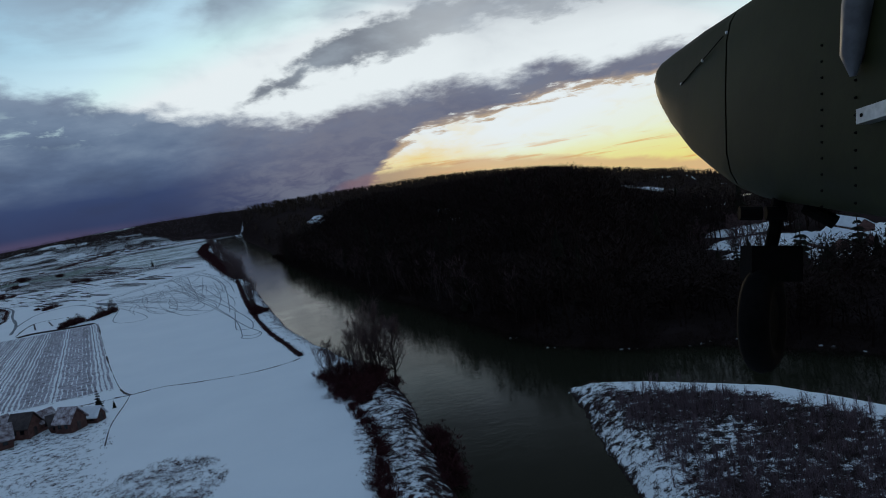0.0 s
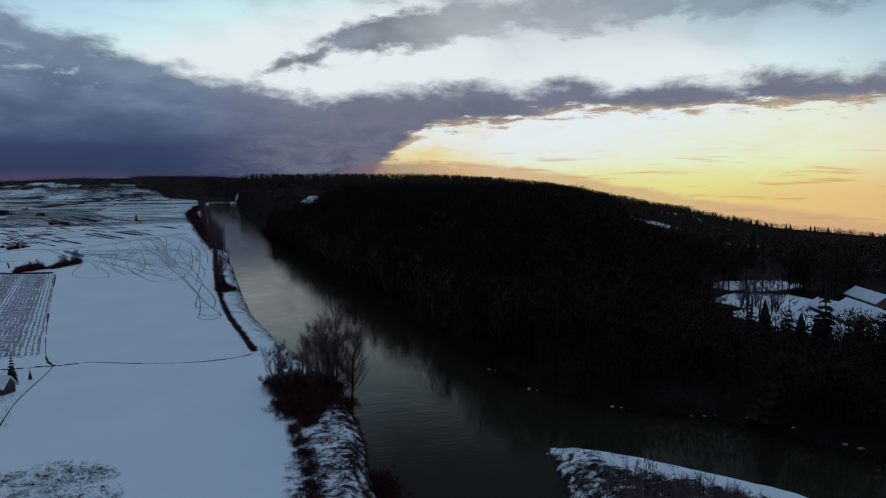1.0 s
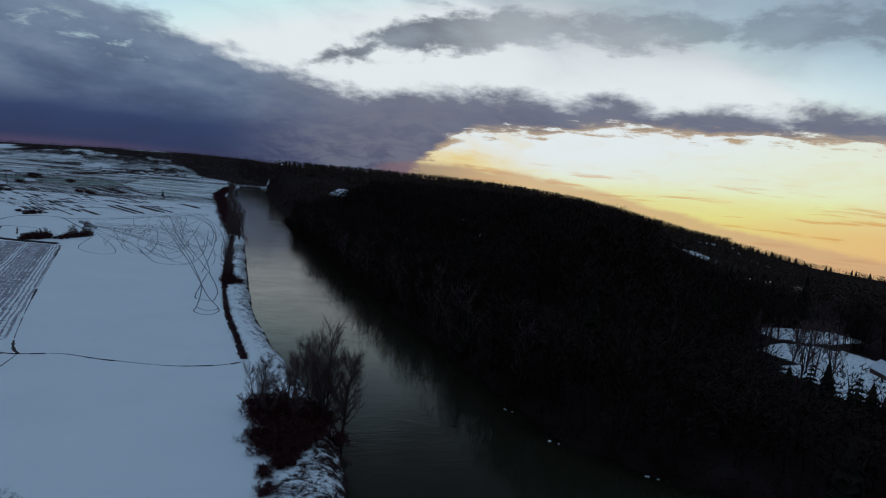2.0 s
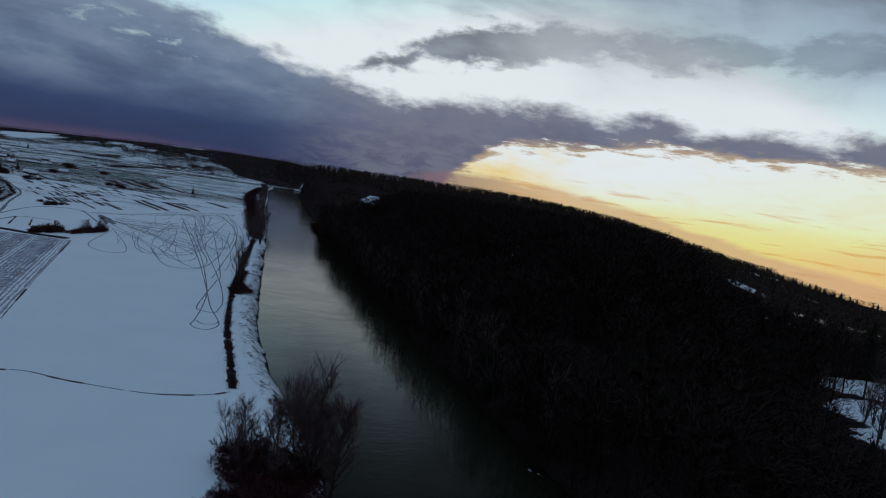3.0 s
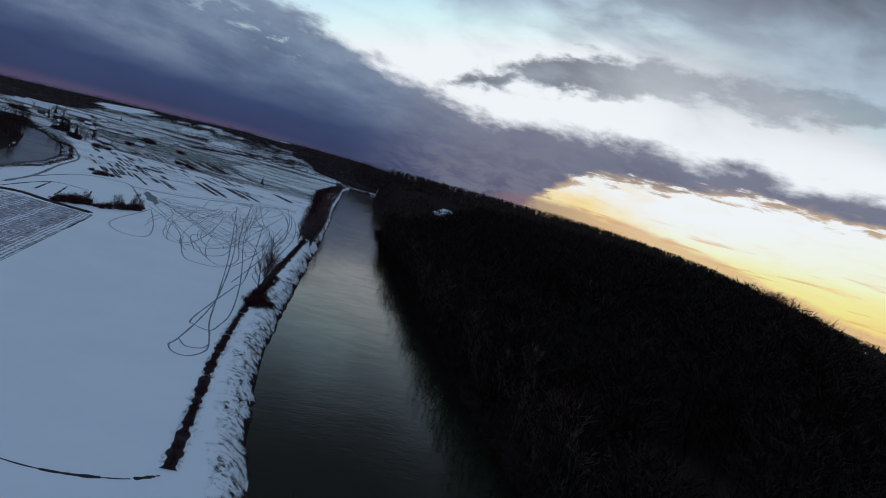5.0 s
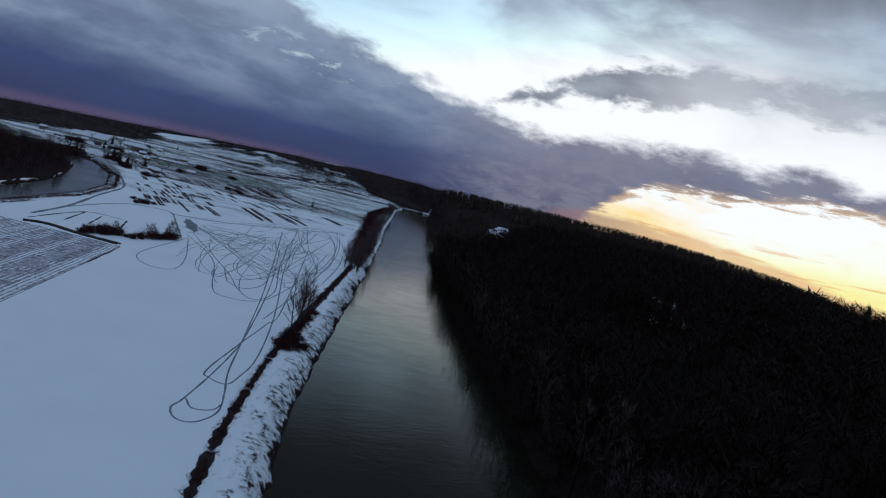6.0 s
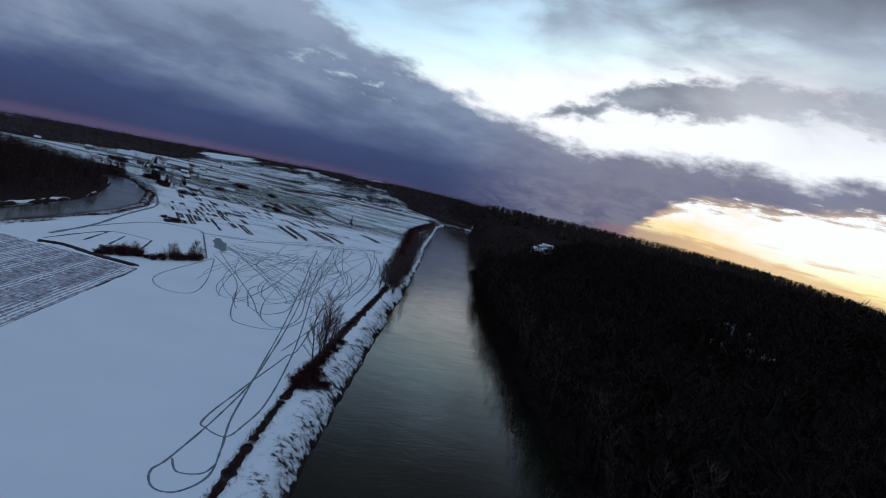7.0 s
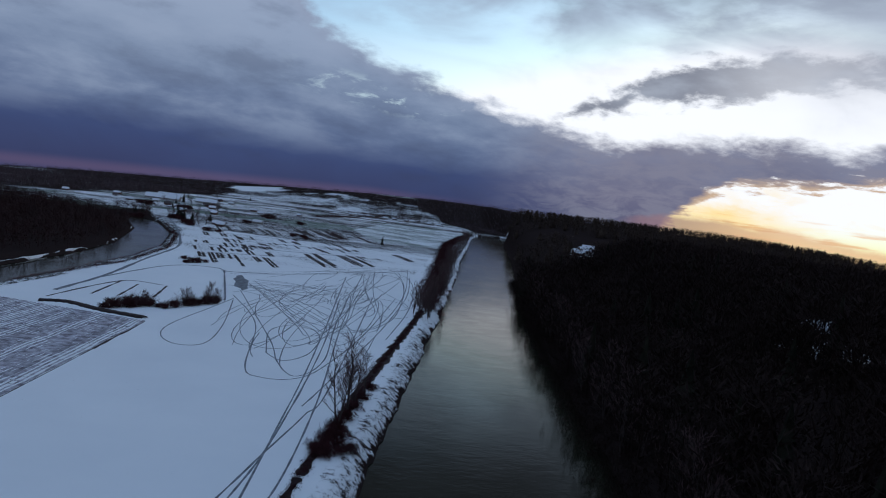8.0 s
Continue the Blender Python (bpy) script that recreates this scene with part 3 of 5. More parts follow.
# ---- bare trees, thickets and hedges on the river's left bank ----
tall = [bare_tree(rng, h, 0.20, 60, 4, 5, fk, 0.9, (1.1, 2.2)) for h, fk in ((19, 2), (18, 1), (17, 2))]
slim = [bare_tree(rng, h, 0.20, 34, 3, 5, fk, 0.7, (1.0, 2.2)) for h, fk in ((19, 2), (18, 1))]
slim = [(a.mesh("trunk", BARK), b.mesh("crown", TWIG)) for a, b in slim]
small = [bare_tree(rng, h, 0.25, 40, 4, 4, 2, 0.9, (1.0, 2.0)) for h in (11, 9.5, 12)]
tall = [(a.mesh("trunk", BARK), b.mesh("crown", TWIG)) for a, b in tall]
small = [(a.mesh("trunk", BARK), b.mesh("crown", TWIG)) for a, b in small]
grove = [bare_tree(rng, h, sp, 18, 2, 4, fk, 2.2) for h, sp, fk in ((18, 0.27, 2), (17, 0.27, 1), (10, 0.36, 3), (11, 0.36, 3))]
grove = [(a.mesh("trunk", BARK), b.mesh("crown", TWIG)) for a, b in grove]
TIP, HEDGE, BELT = "trees at the end of the bank", "trees in the hedge", "trees along the left bank"
for i, (x, y, s) in enumerate([(44.2, 158.6, 0.92), (46.8, 157.0, 0.86)]):
    plant_tree("cottonwood_tree", tall[i], (BARK, TWIG), "tall leafless cottonwood on the snowy river bank", "tree", TIP, x, y, 0.2, i * 1.3, s)
for i, (x, y, s) in enumerate([(33.4, 165, 0.85), (35.5, 168, 0.9), (37.8, 161, 0.95), (39.5, 165, 1.0), (41.5, 160, 0.95), (42.3, 164, 1.05), (35.0, 160, 0.75), (39.6, 157, 0.8), (44.5, 162, 0.95)]):
    plant_tree("alder_tree", small[i % 3], (BARK, TWIG), "many-stemmed leafless alder in dark undergrowth", "tree", TIP, x, y, 0.2, i * 1.1, s)
for i, (x, y, s) in enumerate([(36.0, 318, 0.80), (36.9, 326, 0.90), (37.3, 333, 0.66), (38.6, 343, 0.5)]):
    plant_tree("cottonwood_tree", slim[i % 2], (BARK, TWIG), "leafless tree standing in the field hedge", "tree", HEDGE, x, y, 0.2, i * 2.1, s)
brng = np.random.default_rng(11)
for i in range(96):
    y = 462 + 810 * (i / 95) ** 1.5
    x = float(along(LEFT_BANK, y)) - brng.uniform(3.0, 11.0)
    plant_tree("bank_tree", grove[i % 4], (BARK, TWIG), "leafless tree in the belt along the river", "tree", BELT, x, y, 0.2, i * 1.7, brng.uniform(0.55, 0.8) * (1.0 if i % 4 < 2 else 1.5))

TIP_THICKETS = [(31.5, 152, 1.0), (32.5, 147, 1.1), (33.5, 151, 1.3), (34.5, 146, 1.2), (36, 150, 1.4), (37, 146, 1.1), (38.5, 149, 1.2), (33.8, 141.5, 0.8), (35.5, 142.5, 0.8), (32.5, 163, 1.2), (34, 158, 1.3), (36, 155, 1.3), (38, 152.5, 1.2), (40.5, 152, 1.3), (36, 163, 1.5), (39, 158, 1.7), (42, 156, 1.5), (41, 163, 1.6), (44, 160, 1.3), (33, 169, 1.1), (37, 168, 1.4), (45.5, 154, 1.0)]
BANK_THICKETS = [(31.5, 139, 0.7), (31.2, 133, 0.7), (31, 127, 0.8), (30.5, 121, 0.8), (29.5, 115, 0.8), (28.4, 110, 0.9), (26.5, 104, 0.9), (25, 99, 1.0), (23.5, 93, 1.0), (41.5, 121, 1.0), (40.5, 116, 1.2), (38.8, 110, 1.3), (37.4, 104, 1.2), (36, 98, 1.3)]
HEDGE_THICKETS = [(34.4, 305, 0.9), (36, 304, 1.0), (38.3, 306, 1.0), (40.2, 308, 0.8), (35.3, 311, 1.0), (37.2, 313, 1.1), (36, 318, 1.0), (36.8, 325, 1.0), (37.4, 333, 0.9), (38.4, 341, 0.8), (39.4, 349, 0.8)]
far_tufts = [clump(rng, 1.0, 6, 1.2, 7, 2.6).arrays() for _ in range(5)]
lumps = [clump(rng, 2.7, 84, 1.0, 30, 1.7).arrays() for _ in range(4)]
stuff("thicket", scatter(lumps, [(x, y, float(ground(x, y)) - 0.2, k, k) for x, y, k in TIP_THICKETS + BANK_THICKETS + HEDGE_THICKETS], rng), BRUSH, "dense dark bramble thickets under the bank trees", "thicket")

# the hedge along the field's edge: brambles in an uneven line
DITCH = [(33.6, 202), (33.2, 225), (32.6, 250), (33.2, 280), (34.2, 303), (36.6, 340), (40, 385), (44.5, 440), (47.5, 480), (47, 540), (48.5, 640), (51, 740), (57, 1000), (84, 1270)]
hrng = np.random.default_rng(5)
tufts = [clump(hrng, 1.0, 7, 1.2, 14, 1.5).arrays() for _ in range(6)] + [bush(hrng, 1.1, 10, 1.2).arrays() for _ in range(3)]


def on_ground(rows):
    """Sets rows of x, y, sink, height, width down on the land."""
    a = np.array(rows, float)
    a[:, 2] += ground(a[:, 0], a[:, 1])
    return [tuple(r) for r in a]


def strew(line, step, wide, lo, hi, gap=0.0):
    rows = []
    for (ax, ay), (bx, by) in zip(line[:-1], line[1:]):
        ln = math.hypot(bx - ax, by - ay)
        for k in range(int(ln / step)):
            t = hrng.uniform()
            x, y = ax + (bx - ax) * t + hrng.normal(0, wide), ay + (by - ay) * t + hrng.normal(0, wide * 0.5)
            if gap and wave(np.array(x), np.array(y), 3.1, 4.0) + 0.001 < -0.75:
                continue
            if gap and math.sin(y * 0.55 + 2 * math.sin(y * 0.13)) < -1 + 2 * gap:
                continue
            s = hrng.uniform(lo, hi)
            rows.append((x, y, -0.1, s, s * hrng.uniform(0.9, 1.5)))
    return on_ground(rows)


stuff("hedge", scatter(tufts, strew(DITCH[:9], 0.10, 0.42, 0.45, 0.95, 0.02), hrng), BRUSH, "low dark bramble line along the ditch", "hedge")
stuff("bramble_belt", scatter(far_tufts, strew([(x + 3.0, y) for x, y in DITCH[8:]], 0.13, 2.4, 1.4, 3.2) + strew([(x + 6.0, y) for x, y in DITCH[9:]], 0.18, 2.2, 1.6, 3.8), hrng), BRUSH, "low dark bramble hedge between field and bank", "hedge")


def shore_x(y):
    """Where the left waterline runs."""
    xs = float(along(LEFT_BANK, y)) + np.linspace(-4, 4, 65)
    wet = wetness(xs, np.full(65, y), 0.35) > -0.4
    return float(xs[wet.argmax()])


shore = [(shore_x(y) - 0.5, float(y)) for y in np.arange(85, 700, 1.5)]
stuff("bank_growth", scatter(tufts, strew(shore, 0.22, 0.20, 0.10, 0.30, 0.06), hrng), BRUSH, "frozen grass and roots along the waterline", "riverbank")
far_shore = [(float(along(RIGHT_BANK, y)) + 1.0, float(y)) for y in np.arange(60, 700, 8.0)]
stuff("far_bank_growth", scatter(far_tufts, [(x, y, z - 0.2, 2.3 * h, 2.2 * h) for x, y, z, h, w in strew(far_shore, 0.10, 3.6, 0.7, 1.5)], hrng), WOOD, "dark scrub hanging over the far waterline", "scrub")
shore_at, shore_y = np.array(shore).T + np.array([[0.5], [0.0]])
tussocks = [clump(hrng, 0.8, 9, 1.5, 13, 3.0).arrays() for _ in range(6)]
rows = []
while len(rows) < 6400:
    if len(rows) % 4:
        y = 165 + 300 * hrng.uniform() ** 1.3
        x, g = float(np.interp(y, shore_y, shore_at)) - abs(hrng.normal(0.4, 2.4)), hrng.uniform(0.15, 0.45)
        if len(rows) % 9 == 1:
            y = hrng.uniform(195, 300)
            x, g = float(along(LEFT_BANK, y)) - 6.3 + 0.5 * math.sin(y * 0.35) + hrng.normal(0, 0.25), hrng.uniform(0.1, 0.3)
    else:
        y = hrng.uniform(85, 158)
        x, g = float(along(LEFT_BANK, y)) - hrng.uniform(0.6, 13.5), hrng.uniform(0.3, 1.0)
    if float(wetness(x, y)) < -0.5 and hrng.uniform() < 0.45 + 0.7 * float(ragged(x, y, 1.3)):
        rows.append((x, y, float(ground(x, y)) - 0.08, g * 0.8, g * 1.25))
stuff("bank_grass", scatter(tussocks, rows, hrng), BRUSH, "dead grass tussocks standing out of the snow", "grass")

# the spit between the two rivers: willow scrub
withy = [bush(hrng, 3.0, 6, 0.35).arrays() for _ in range(5)]
rows = []
while len(rows) < 5400:
    x, y = hrng.uniform(30, 104), hrng.uniform(20, 122)
    if inside(np.array(x), np.array(y), SPIT) and wetness(x, y) < -2.5 and hrng.normal(0, 0.5) + 0.5 * wave(x, y, 3.1, 4.0) + 0.6 * wave(x, y, 9.5, 1.0) > -0.25 + 1.5 * float(smooth(-to_line(np.array(x), np.array(y), SPIT), -7.0, -1.5)) + 1.4 * float(smooth(-to_line(np.array(x), np.array(y), SPIT[6:]), -17.0, -8.0)):
        s = hrng.uniform(0.3, 1.1)
        rows.append((x, y, float(ground(x, y)) - 0.1, s, s))
stuff("willow_scrub", scatter(withy + tufts[:5], rows, hrng), SCRUB, "leafless purple-brown willow scrub on snow", "scrub")

# ---- woods ----
frng = np.random.default_rng(21)


def far_conifer(r):
    s = Shape()
    for i, (z, w) in enumerate(((0.10, 0.17), (0.22, 0.16), (0.34, 0.14), (0.46, 0.118), (0.58, 0.094), (0.70, 0.066), (0.82, 0.038))):
        n = 9
        ring = [(w * r.uniform(0.75, 1.2) * math.cos(6.283 * (k + 0.4 * i) / n), w * r.uniform(0.75, 1.2) * math.sin(6.283 * (k + 0.4 * i) / n), z - (0.045 if k % 2 else -0.01)) for k in range(n)]
        s.add(ring + [(0, 0, z + 0.18)], [(k, (k + 1) % n, n) for k in range(n)])
    s.tube([(0, 0, 0), (0, 0, 0.3)], [0.016, 0.012], 4, False)
    return s.arrays()


def far_bare(r, blades=64, fine=1.0):
    """A leafless tree seen from afar: trunk, a few limbs and a rounded crown of fine twigs."""
    s = Shape()
    s.tube([(0, 0, 0), (r.normal(0, 0.02), r.normal(0, 0.02), 0.45), (r.normal(0, 0.04), r.normal(0, 0.04), 0.8)], [0.014, 0.009, 0.003], 3, False)
    for k in range(blades):
        a, z = r.uniform(0, 6.283), r.uniform(0.16, 0.90)
        rad = 0.33 * math.sqrt(max(0.04, 1 - ((z - 0.52) / 0.44) ** 2)) * math.sqrt(r.uniform(0.05, 1))
        o = np.array([math.cos(a) * rad, math.sin(a) * rad, z])
        d = np.array([math.cos(a) * 0.7, math.sin(a) * 0.7, 0.75]) * r.uniform(0.05, 0.11) + r.normal(0, 0.03, 3)
        w = np.array([-math.sin(a), math.cos(a), r.normal(0, 0.6)]) * r.uniform(0.008, 0.026) * fine
        s.add([o - w, o + w, o + d], [(0, 1, 2)])
    return s.arrays()


firs, leafless = [far_conifer(frng) for _ in range(5)], [far_bare(frng) for _ in range(7)]
near_leafless = [far_bare(frng, 170, 0.42) for _ in range(7)]
far_leafless = [far_bare(frng, 30) for _ in range(7)]


def clear(x, y):
    """Places without trees on the right side."""
    return any(math.hypot((x - cx) / rx, (y - cy) / ry) < 0.95 for cx, cy, rx, ry in CLEARINGS) or float(wetness(x, y)) > -1.0


def wood(n, box, keep, lo, hi):
    rows = []
    while len(rows) < n:
        x, y = frng.uniform(box[0], box[2]), frng.uniform(box[1], box[3])
        if keep(x, y):
            s = frng.uniform(lo, hi)
            rows.append((x, y, -0.2, s, s * frng.uniform(0.8, 1.2)))
    return on_ground(rows)


def right_near(x, y):
    if math.hypot((x - 216) / 52, (y - 168) / 40) < 1.0 or math.hypot((x - 206) / 27, (y - 197) / 23) < 1.0:
        return False
    return float(along(RIGHT_BANK, y)) + 0.5 < x < float(along(RIGHT_BANK, y)) + 170 and not clear(x, y)


def right_far(x, y):
    return (y > 330 or x > 290) and math.hypot(x - 30, y - 100) < 1330 and wave(x, y, 90, 3.0) < 0.62 and x > float(along(RIGHT_BANK, y)) + 2 and not clear(x, y)


near_rows = [(x, y, z, h * (0.6 if x - y > -40 and y < 190 else 1.0), w) for x, y, z, h, w in wood(3600, (86, 60, 330, 640), right_near, 15, 23)]
far_rows = [(x, y, z, h, w * 1.9) for x, y, z, h, w in wood(8000, (100, 40, 1150, 1400), right_far, 8, 12)]
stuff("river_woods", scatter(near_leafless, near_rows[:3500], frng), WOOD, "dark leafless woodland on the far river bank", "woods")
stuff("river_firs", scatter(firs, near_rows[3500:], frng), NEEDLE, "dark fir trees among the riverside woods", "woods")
stuff("hill_woods", scatter(leafless * 3 + firs, far_rows, frng), HAZED_HILL, "far wooded hillside, almost black at dusk, paled for haze", "woods")


def island(x, y):
    return bool(on_island(x, y, 14.5))


stuff("island_woods", scatter(leafless, wood(5200, (-480, 360, -120, 900), island, 7, 10), frng), OSIER, "dark woods inside the far river bend", "woods")


def rim_wood(x, y):
    r, az = math.hypot(x - 30, y - 100), math.degrees(math.atan2(-(x - 30), y - 100))
    return float(wood_edge(x, y)) < r < 2230 and -16 < az < 62 and float(wetness(x, y)) < -3 and not bool(far_field(x, y)) and (wave(x, y, 120, 1.0) > -0.7 or az < 2)


stuff("distant_woods", scatter(far_leafless, [(x, y, z, h, w * 2.4) for x, y, z, h, w in wood(10500, (-2000, 500, 300, 2350), rim_wood, 5, 8.5)], frng), HAZED_RIM, "distant woods on low hills along the horizon, paled for haze", "woods")

fir_shapes = [conifer(rng, h) for h in (17, 14, 20)]
fir_shapes = [(a.mesh("trunk", BARK), b.mesh("crown", NEEDLE)) for a, b in fir_shapes]
for i, (x, y, s) in enumerate([(158, 148, 0.85), (162, 153, 0.75), (166, 144, 1.0), (170, 149, 0.85), (172, 139, 0.95), (176, 134, 1.05), (164, 136, 0.8), (180, 142, 0.8), (182, 129, 0.95), (156, 158, 0.7), (186, 136, 0.75), (190, 126, 0.95), (162, 164, 0.75), (176, 152, 0.6)]):
    plant_tree("fir_tree", fir_shapes[i % 3], (BARK, NEEDLE), "dark pointed fir beside the snowy yard", "tree", "firs by the yard", x, y, 0.2, i * 1.9, s)
for i in range(44):
    y = 178 + 9.5 * i + frng.uniform(-3, 3)
    x = float(along(RIGHT_BANK, y)) + frng.uniform(2.5, 7.0)
    plant_tree("bank_tree", grove[i % 4], (BARK, TWIG), "leafless tree leaning over the far river bank", "tree", "trees on the far bank", x, y, 0.2, i, frng.uniform(0.7, 0.95) * (1.0 if i % 4 < 2 else 1.6))
for i in range(16):
    x, y = 183 + 24 * frng.uniform(), 184 + 22 * frng.uniform()
    plant_tree("bank_tree", grove[i % 4], (BARK, TWIG), "leafless tree in front of the snowy yard", "tree", "bare trees by the yard", x, y, 0.2, i, frng.uniform(0.6, 0.9) * (1.0 if i % 4 < 2 else 1.5))
plant_tree("fir_tree", fir_shapes[1], (BARK, NEEDLE), "single dark conifer in the open snow fields", "tree", "", -2.0, 850, 0.1, 0.4, 0.75)

# ---- fields of the left plain ----
TILLED = material("tilled_soil", (0.10, 0.078, 0.095), (0.62, 0.61, 0.68), 0.95, 0.5, 9, 0.7, vary=0.15, far=0.1)
DARK_SOIL = material("bed_soil", (0.016, 0.011, 0.011), (0.055, 0.040, 0.040), 0.95, 0.4, 9, 0.6, vary=0.25, far=0.1)
PRESSED = material("pressed_snow", (0.075, 0.082, 0.095), (0.26, 0.28, 0.32), 0.8, 0.6, 8, 0.4)


def rounded(pts, n=9):
    """A smooth line through points."""
    p = np.array([pts[0], *pts, pts[-1]], float)
    out = []
    for i in range(1, len(p) - 2):
        for t in np.linspace(0, 1, n, endpoint=False):
            a, b, c, d = p[i - 1], p[i], p[i + 1], p[i + 2]
            out.append(0.5 * (2 * b + (c - a) * t + (2 * a - 5 * b + 4 * c - d) * t * t + (3 * b - a - 3 * c + d) * t**3))
    return np.array(out + [p[-2]])


def ribbon(shape, line, wide, lift=0.05, jag=0.0, r=None):
    """A low strip of soil or pressed snow along a line on the ground."""
    line = np.asarray(line, float)
    d = np.gradient(line, axis=0)
    d /= np.linalg.norm(d, axis=1)[:, None] + 1e-9
    side = np.stack([-d[:, 1], d[:, 0]], 1)
    w = np.full(len(line), wide / 2) * (1 if r is None else 1 + jag * r.uniform(-1, 1, len(line)))
    rows = []
    for k, up in ((-1.0, -0.03), (-0.6, lift), (0.6, lift), (1.0, -0.03)):
        q = line + side * (k * w)[:, None]
        rows.append(np.c_[q, ground(q[:, 0], q[:, 1]) + up])
    n = len(line)
    f = [(a * n + i, a * n + i + 1, (a + 1) * n + i + 1, (a + 1) * n + i) for a in range(3) for i in range(n - 1)]
    return shape.add(np.concatenate(rows), [q[::-1] for q in f])


track_rng = np.random.default_rng(3)
tracks = Shape()


def field_part(line):
    """The stretch of a line that stays inside the driven corner of the field."""
    edge = along([(y, x) for x, y in DITCH], line[:, 1])
    ok = (line[:, 0] < edge - 3) & (line[:, 0] > -42) & (line[:, 1] < 628) & (line[:, 1] > 345 + 0.9 * (30 - line[:, 0]))
    stop = len(ok) if ok.all() else int(np.argmin(ok[ok.argmax():])) + int(ok.argmax())
    return line[int(ok.argmax()):max(stop, int(ok.argmax()) + 1)]


def drive(points):
    ribbon(tracks, rounded(points), 0.42, 0.05, 0.3, track_rng)


drive([(12.4, 483), (21.4, 388), (25.8, 315), (25.9, 287), (24.1, 261), (23.2, 255), (25.1, 250.6), (28.1, 250.8), (30.4, 257), (29.5, 267), (27.7, 280), (26, 306), (21.9, 364), (15.1, 442), (4.1, 560)])
drive([(24.4, 260), (26.3, 256.3), (29.4, 257.3), (30.3, 261)])
drive([(24.8, 497), (30, 350), (28.6, 324), (25.9, 299), (23.9, 277.4), (25.3, 273.4), (28.9, 271.6), (30.3, 278), (31.3, 290), (30.5, 316), (28, 352), (20.9, 434), (17, 520)])
drive([(-25.6, 458), (-11.6, 429), (-1.5, 401), (7.9, 356), (13.6, 348), (21.4, 351), (26, 368), (30.7, 416), (34.5, 504)])
drive([(-22.2, 447), (-11.3, 400), (-8, 374), (-13.6, 368.5), (-20.7, 376), (-24.1, 391), (-23.5, 423), (-23, 450)])
drive([(-26.4, 471), (5.3, 390), (13.9, 364), (21, 353), (24.5, 372), (20, 420), (14, 505)])
drive([(33, 640), (37.3, 539), (35.8, 460), (31.1, 425), (21.7, 417), (8, 425), (-6, 450)])
drive([(-3.9, 570), (19.2, 626), (29.9, 598), (36, 549), (38, 472), (35.2, 436), (26.1, 413), (15.6, 410), (4, 418)])
drive([(-30, 489), (-4, 478), (18, 520), (31, 590), (22, 628), (-2, 600), (-28, 520)])
drive([(27, 330), (31.5, 380), (36, 440), (39, 520), (36.5, 600)])
drive([(9, 372), (15, 366), (19.5, 378), (18, 402), (10, 415), (3, 402), (9, 372)])
# out from the worn patch, round in the open field and away up the far side
for k in range(17):
    q = track_rng.uniform(0, 1)
    far = np.array([-4 + 38 * q + track_rng.normal(0, 3), 415 - 50 * q + track_rng.uniform(0, 120)])
    w, back = track_rng.uniform(4, 13), np.array([track_rng.uniform(-4, 40), track_rng.uniform(500, 615)])
    out = np.array([-29 + track_rng.normal(0, 2.0), 485 + track_rng.normal(0, 12)])
    line = field_part(rounded([out, out * 0.55 + far * 0.45 + (-2 * w * 0.3, 14), far + (-0.5 * w, 12), far + (0.4 * w, -3), far + (w, 14), far * 0.5 + back * 0.5 + (0.4 * w, 0), back]))
    if len(line) > 8:
        ribbon(tracks, line, 0.34, 0.045, 0.3, track_rng)
for k in range(24):
    c = np.array([track_rng.uniform(-12, 30), track_rng.uniform(405, 580)])
    a0, turns, rx, ry = track_rng.uniform(0, 6.28), track_rng.uniform(0.4, 1.2), track_rng.uniform(4, 11), track_rng.uniform(22, 70)
    a = a0 + np.linspace(0, 6.28 * turns, 26)
    drift = np.linspace(-1, 1, 26)
    line = field_part(np.stack([c[0] + rx * np.cos(a) * (1 + 0.3 * np.sin(a * 0.7)) + drift * track_rng.normal(0, 5), c[1] + ry * np.sin(a) + drift * track_rng.normal(0, 25)], 1))
    if len(line) > 6:
        ribbon(tracks, line, 0.30, 0.045, 0.3, track_rng)
drive([(-46, 521), (-21, 556), (10, 602), (31, 606), (40, 560), (42, 480), (38, 410)])
drive([(-44, 515), (-14, 552), (14, 590), (30, 588), (37, 530), (38, 460)])
tagged(new("tyre_tracks", tracks.mesh("tyre_tracks", PRESSED)), "looping tyre tracks pressed into the field's snow", "tyre tracks", kind="stuff")

pad = Shape()
ring = [(-32.5 + (3.0 + 0.8 * math.sin(2.3 * k)) * math.cos(k * 0.3142) - 6.5 * math.sin(k * 0.3142), 493 + 21 * math.sin(k * 0.3142) * (1 + 0.1 * math.sin(1.7 * k))) for k in range(20)]
pad.add([(x, y, float(ground(x, y)) + 0.06) for x, y in ring] + [(-32.5, 493, float(ground(-32.5, 493)) + 0.10)], [(k, (k + 1) % 20, 20) for k in range(20)])
tagged(new("worn_patch", pad.mesh("worn_patch", PRESSED)), "grey worn patch where the tyre tracks start", "path", kind="structure")
paths = Shape()
for line in ([(-16, 206), (-12, 205), (-4.2, 205.5), (4.3, 201), (18, 196.5), (28, 197), (33, 200)], [(-12, 205), (-15, 216), (-20, 262), (-25.5, 325), (-31, 390)], [(-12.2, 205), (-13.4, 195), (-15.7, 178), (-16.2, 161)], [(-46, 213.5), (-34, 211.5), (-24, 206.5), (-15, 205)]):
    pieces = rounded(line, 18)
    at = 0
    while at < len(pieces) - 3:
        n = int(track_rng.integers(5, 12))
        ribbon(paths, pieces[at : at + n + 1], float(track_rng.choice([0.2, 0.3, 0.8])), 0.05, 0.5, track_rng)
        at += n + int(track_rng.integers(0, 2))
